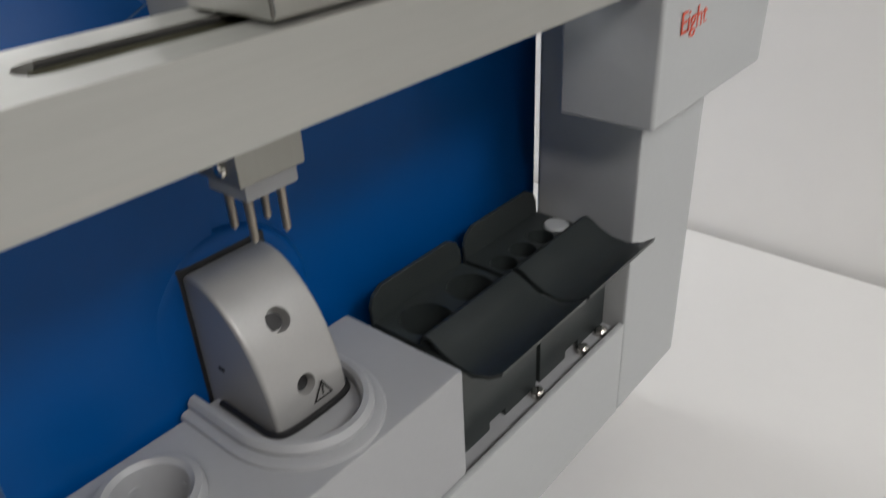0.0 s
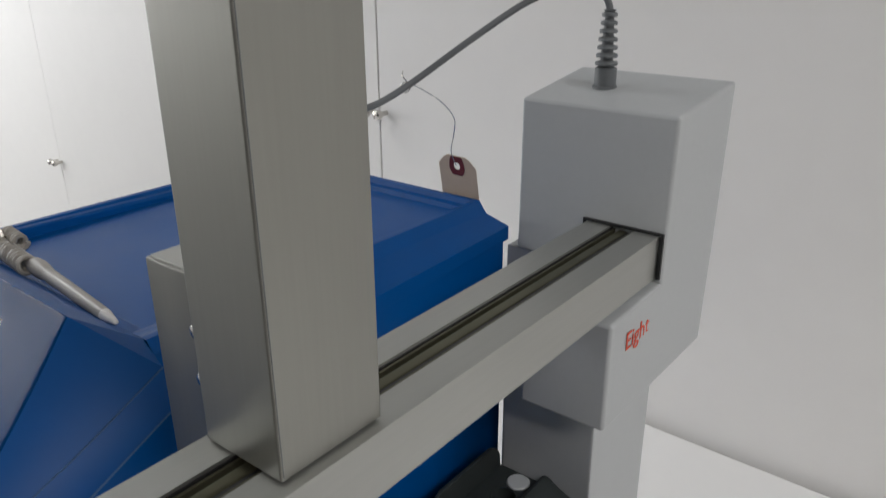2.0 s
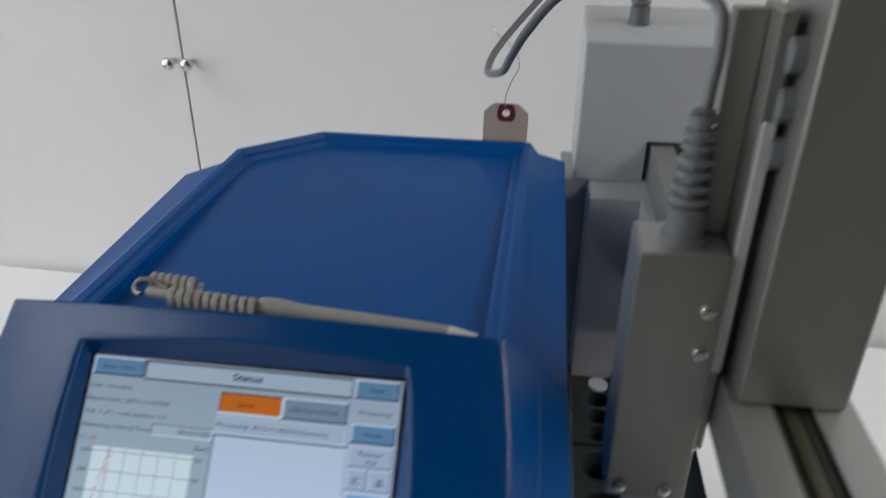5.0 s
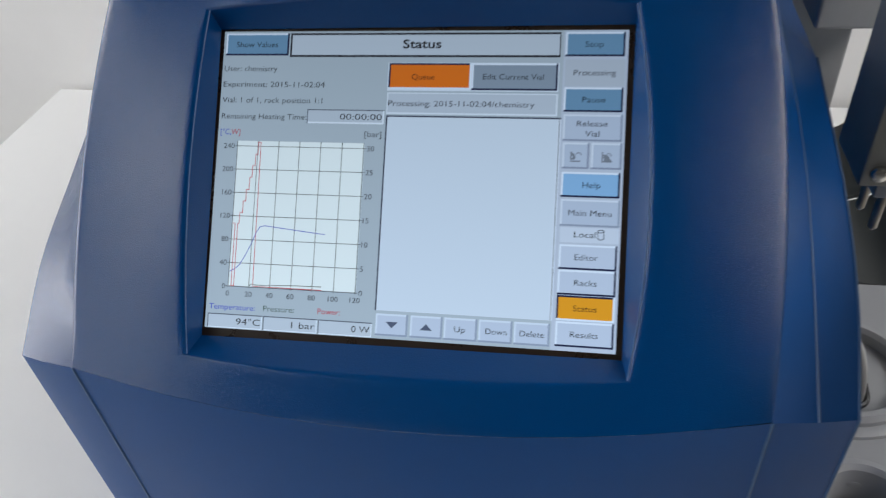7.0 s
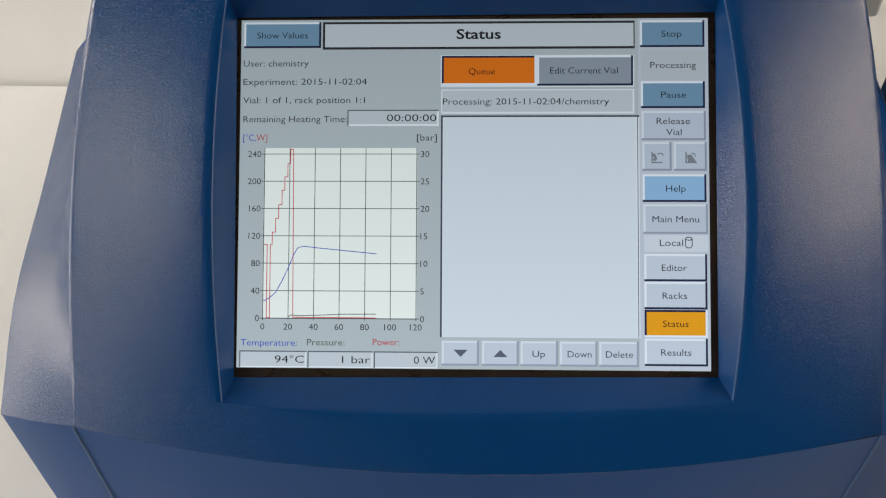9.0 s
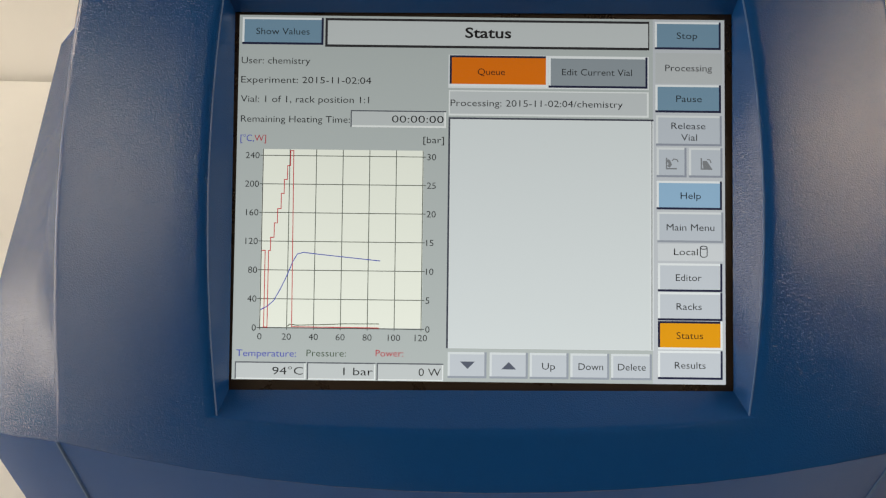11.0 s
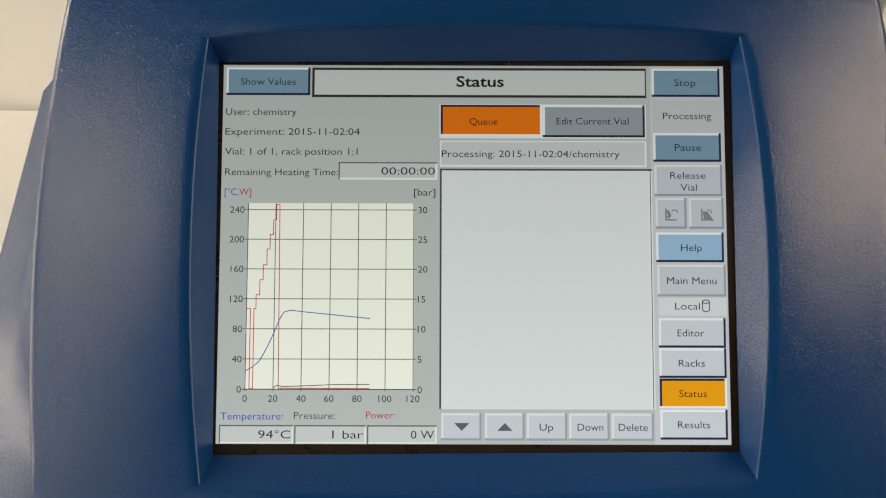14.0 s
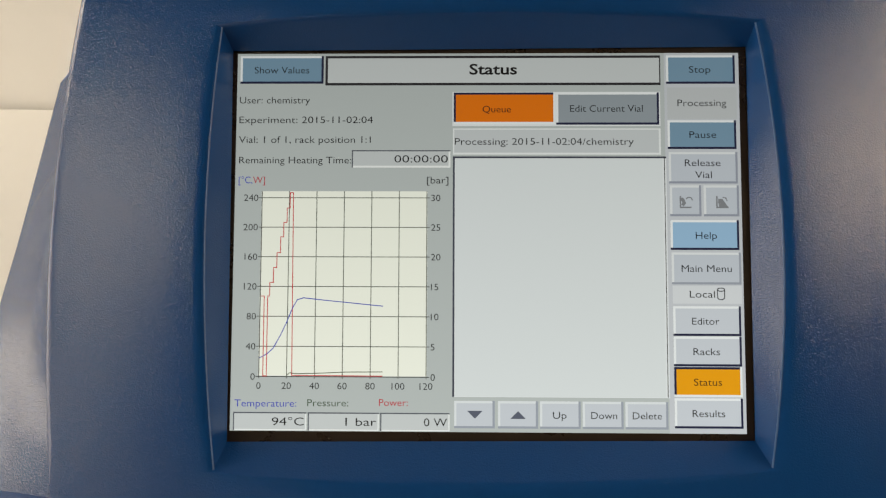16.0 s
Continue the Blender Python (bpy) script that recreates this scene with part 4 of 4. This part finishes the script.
# ---- vial racks ----
def gutter(y0, y1):
    """A concave lip that flares out from the deck."""
    bm = bmesh.new()
    prof = [(0.1842, 0.2150), (0.1858, 0.2186), (0.1885, 0.2200), (0.1920, 0.2192), (0.1990, 0.2148), (0.2080, 0.2110), (0.2190, 0.2100), (0.2290, 0.2135), (0.2370, 0.2195)]
    under = [(x - 0.0005, z - 0.0028) for x, z in prof[::-1]]
    ring = prof + under
    lo = [bm.verts.new((x, y0, z)) for x, z in ring]
    hi = [bm.verts.new((x, y1, z)) for x, z in ring]
    n = len(ring)
    for i in range(n):
        bm.faces.new((lo[i], lo[(i + 1) % n], hi[(i + 1) % n], hi[i]))
    m = len(prof)
    for i in range(m - 1):
        for side in (lo, hi):
            bm.faces.new((side[i], side[i + 1], side[n - 2 - i], side[n - 1 - i]))
    return finish(bm, 0)


def deck(y0, y1, holes, z):
    """A flat deck with round openings, made as a grid of rings round each opening."""
    bm = bmesh.new()
    x0, x1 = 0.1510, 0.1890
    cuts = [y0] + [(a[1] + b[1]) / 2 for a, b in zip(holes, holes[1:])] + [y1]
    for (hx_, hy_, r), ya, yb in zip(holes, cuts, cuts[1:]):
        n = 24
        outer, rim, low = [], [], []
        for k in range(n):
            a = 2 * math.pi * k / n
            c, s = math.cos(a), math.sin(a)
            t = min((x1 - hx_) / c if c > 1e-6 else (x0 - hx_) / c if c < -1e-6 else 9, (yb - hy_) / s if s > 1e-6 else (ya - hy_) / s if s < -1e-6 else 9)
            outer.append(bm.verts.new((hx_ + c * t, hy_ + s * t, z)))
            rim.append(bm.verts.new((hx_ + c * r, hy_ + s * r, z)))
            low.append(bm.verts.new((hx_ + c * r * 0.97, hy_ + s * r * 0.97, z - 0.024)))
        for k in range(n):
            j = (k + 1) % n
            bm.faces.new((outer[k], outer[j], rim[j], rim[k]))
            bm.faces.new((rim[k], rim[j], low[j], low[k]))
        bm.faces.new(low)
        for cx_, cy_ in ((x0, ya), (x1, ya), (x1, yb), (x0, yb)):
            near = sorted(outer, key=lambda v: (v.co.x - cx_) ** 2 + (v.co.y - cy_) ** 2)[:2]
            if (near[0].co.xy - Vector((cx_, cy_))).length > 1e-6:
                bm.faces.new((near[0], near[1], bm.verts.new((cx_, cy_, z))))
    bmesh.ops.remove_doubles(bm, verts=bm.verts, dist=1e-5)
    return finish(bm, 0)


def rack(y0, y1, holes, label):
    th = thing("vial_rack", 0.18, (y0 + y1) / 2, 0.18, label, "vial rack", "vial racks on the shelf")
    piece("deck", deck(y0, y1, holes, 0.2120), RACK, th)
    c = 0.010
    ol = [(y0, 0.1422), (y0, 0.2310 - c), (y0 + 0.003, 0.2310 - 0.004), (y0 + c, 0.2310), (y1 - c, 0.2310), (y1 - 0.003, 0.2310 - 0.004), (y1, 0.2310 - c), (y1, 0.1422)]
    back = prism(ol, "x", 0.1465, 0.1495, 0.0008)
    for v in back.verts:
        v.co.x += (0.2310 - v.co.z) * 0.06
    piece("back_plate", back, RACK, th, "upright charcoal back plate with rounded corners")
    # front skirt with a small notch in its foot
    notch = [(y0, 0.1422), (y0 + 0.030, 0.1422), (y0 + 0.030, 0.1480), (y0 + 0.045, 0.1480), (y0 + 0.045, 0.1422), (y1, 0.1422), (y1, 0.2105), (y0, 0.2105)]
    piece("skirt", prism(notch, "x", 0.1882, 0.2060, 0.0006), RACK, th)
    for ya in (y0, y1 - 0.003):
        piece("side_wall", box(0.1510, 0.1880, ya, ya + 0.003, 0.1422, 0.2118, 0.0004), RACK, th)
    piece("lip", gutter(y0, y1), RACK, th, "flaring curved lip")
    return th


rack(0.1440, 0.2215, [(0.1712, 0.1640, 0.0150), (0.1712, 0.2030, 0.0142)], "charcoal plastic vial rack with two large round holes")
rack(0.2255, 0.3040, [(0.1715, 0.2360, 0.0088), (0.1715, 0.2560, 0.0088), (0.1715, 0.2760, 0.0088), (0.1720, 0.2945, 0.0088)], "charcoal plastic vial rack with four small round holes")
vial = thing("glass_vial", 0.172, 0.2945, 0.184, "small capped vial standing in the charcoal rack", "vial")
piece("vial_body", lathe([(0.0070, 0), (0.0076, 0.001), (0.0076, 0.022), (0.0066, 0.024)], pose(0.172, 0.2945, 0.184), 20), CABLE, vial)
piece("vial_cap", lathe([(0.0080, 0.023), (0.0084, 0.0245), (0.0084, 0.0285), (0.0074, 0.0295), (0.0004, 0.0296)], pose(0.172, 0.2945, 0.184), 24), GREY_PAINT, vial, "grey crimped cap")


# ---- loose things ----
def stylus():
    th = thing("stylus_pen", 0.01, 0.077, 0.4, "warm grey stylus with coiled cord lying on blue housing", "stylus")
    a, b = Vector((-0.0690, 0.0860, 0.4055)), Vector((0.0912, 0.0697, 0.4067))
    d = b - a
    ln = d.length
    m = Matrix.Translation(a) @ d.to_track_quat("Z", "Y").to_matrix().to_4x4()
    piece("barrel", lathe([(0.0022, 0.0), (0.0031, 0.001), (0.0033, 0.004), (0.0033, ln * 0.36), (0.0038, ln * 0.50), (0.0036, ln * 0.72), (0.0031, ln * 0.92)], m, 20), CREAM, th)
    piece("tip", lathe([(0.0031, ln * 0.92), (0.0028, ln * 0.935), (0.0012, ln * 0.995), (0.0003, ln)], m, 20), TIP, th, "pale pointed tip")
    for turns, u0, u1, dx, dy, r in ((10, 0.09, 0.37, -0.0042, 0.0008, 0.0042), (6, 0.00, 0.15, 0.0056, 0.0020, 0.0036)):
        coil = []
        for k in range(turns * 14 + 1):
            u = k / (turns * 14)
            ang = 2 * math.pi * turns * u
            coil.append(m @ Vector((0, 0, ln * (u0 + (u1 - u0) * u))) + Vector((0, dx + r * math.cos(ang), dy + r * math.sin(ang))) * 1.0)
        piece("cord", tube(coil, 0.0015, 7), CREAM, th, "warm grey coiled cord")
    piece("sleeve", lathe([(0.0040, ln * 0.36), (0.0046, ln * 0.37), (0.0050, ln * 0.41), (0.0046, ln * 0.45), (0.0038, ln * 0.49)], m, 18), CREAM, th)
    hook = curve_points([a + Vector((0.012, -0.001, 0.004)), a + Vector((0.004, 0.001, 0.0058)), a + Vector((-0.004, 0.001, 0.0050)), a + Vector((-0.0058, -0.001, 0.001)), a + Vector((-0.002, -0.003, 0.000))], 8)
    piece("clip", tube(hook, 0.0013, 8), PIN, th, "small steel clip")
    return th


stylus()


def tag():
    th = thing("paper_tag", 0.0866, 0.338, 0.4, "manila card tag with maroon hole patch hanging on wire", "paper tag")
    w, h, c = 0.0165, 0.058, 0.0075
    ol = [(-w, -h), (w, -h), (w, -c), (w - c, 0), (-w + c, 0), (-w, -c)]
    m = Matrix.Translation((0.0866, 0.3335, 0.4288)) @ pose(0, 0, 0, 12, 1.5, 0)
    hole = (0, -0.0078)

    def sheet(outline, r, y, t):
        bm = bmesh.new()
        n = 24
        ring = []
        for k in range(n):
            ang = 2 * math.pi * k / n
            ring.append((hole[0] + r * math.cos(ang), hole[1] + r * math.sin(ang)))
        outer = []
        for k in range(n):
            ang = 2 * math.pi * k / n
            dx, dz = math.cos(ang), math.sin(ang)
            best = 9
            for (ax, az), (bx, bz) in zip(outline, outline[1:] + outline[:1]):
                ex, ez = bx - ax, bz - az
                det = dx * -ez + dz * ex
                if abs(det) < 1e-9:
                    continue
                px_, pz_ = ax - hole[0], az - hole[1]
                t_ = (px_ * -ez + pz_ * ex) / det
                s_ = (dx * pz_ - dz * px_) / det
                if t_ > 0 and -1e-6 <= s_ <= 1 + 1e-6:
                    best = min(best, t_)
            outer.append((hole[0] + dx * best, hole[1] + dz * best))
        for yy, flip in ((y, False), (y + t, True)):
            A = [bm.verts.new(m @ Vector((p[0], yy, p[1]))) for p in ring]
            B = [bm.verts.new(m @ Vector((p[0], yy, p[1]))) for p in outer]
            for k in range(n):
                j = (k + 1) % n
                bm.faces.new((A[k], A[j], B[j], B[k]))
        return finish(bm, 0)

    piece("card", sheet(ol, 0.0030, 0, 0.0005), CARD, th)
    oct_ = [(-0.0048, -0.0148), (0.0048, -0.0148), (0.0068, -0.0100), (0.0064, -0.0050), (0.0048, -0.0003), (-0.0048, -0.0003), (-0.0064, -0.0050), (-0.0068, -0.0100)]
    piece("patch", sheet(oct_, 0.0029, -0.0004, 0.0003), MAROON, th, "maroon hole patch")
    wire = curve_points([m @ Vector((0, -0.001, -0.0068)), (0.0855, 0.3295, 0.4330), (0.0890, 0.328, 0.446), (0.0945, 0.321, 0.459), (0.0925, 0.309, 0.4720), (0.0860, 0.292, 0.4835), (0.0835, 0.2840, 0.4868), (0.0815, 0.2815, 0.4828), (0.0835, 0.2850, 0.4800), (0.0855, 0.2870, 0.4840), (0.0800, 0.2860, 0.4900), (0.0770, 0.2900, 0.4925)], 8)
    piece("wire", tube(wire, 0.00035, 6), STEEL, th, "thin twisted wire")
    return th


tag()
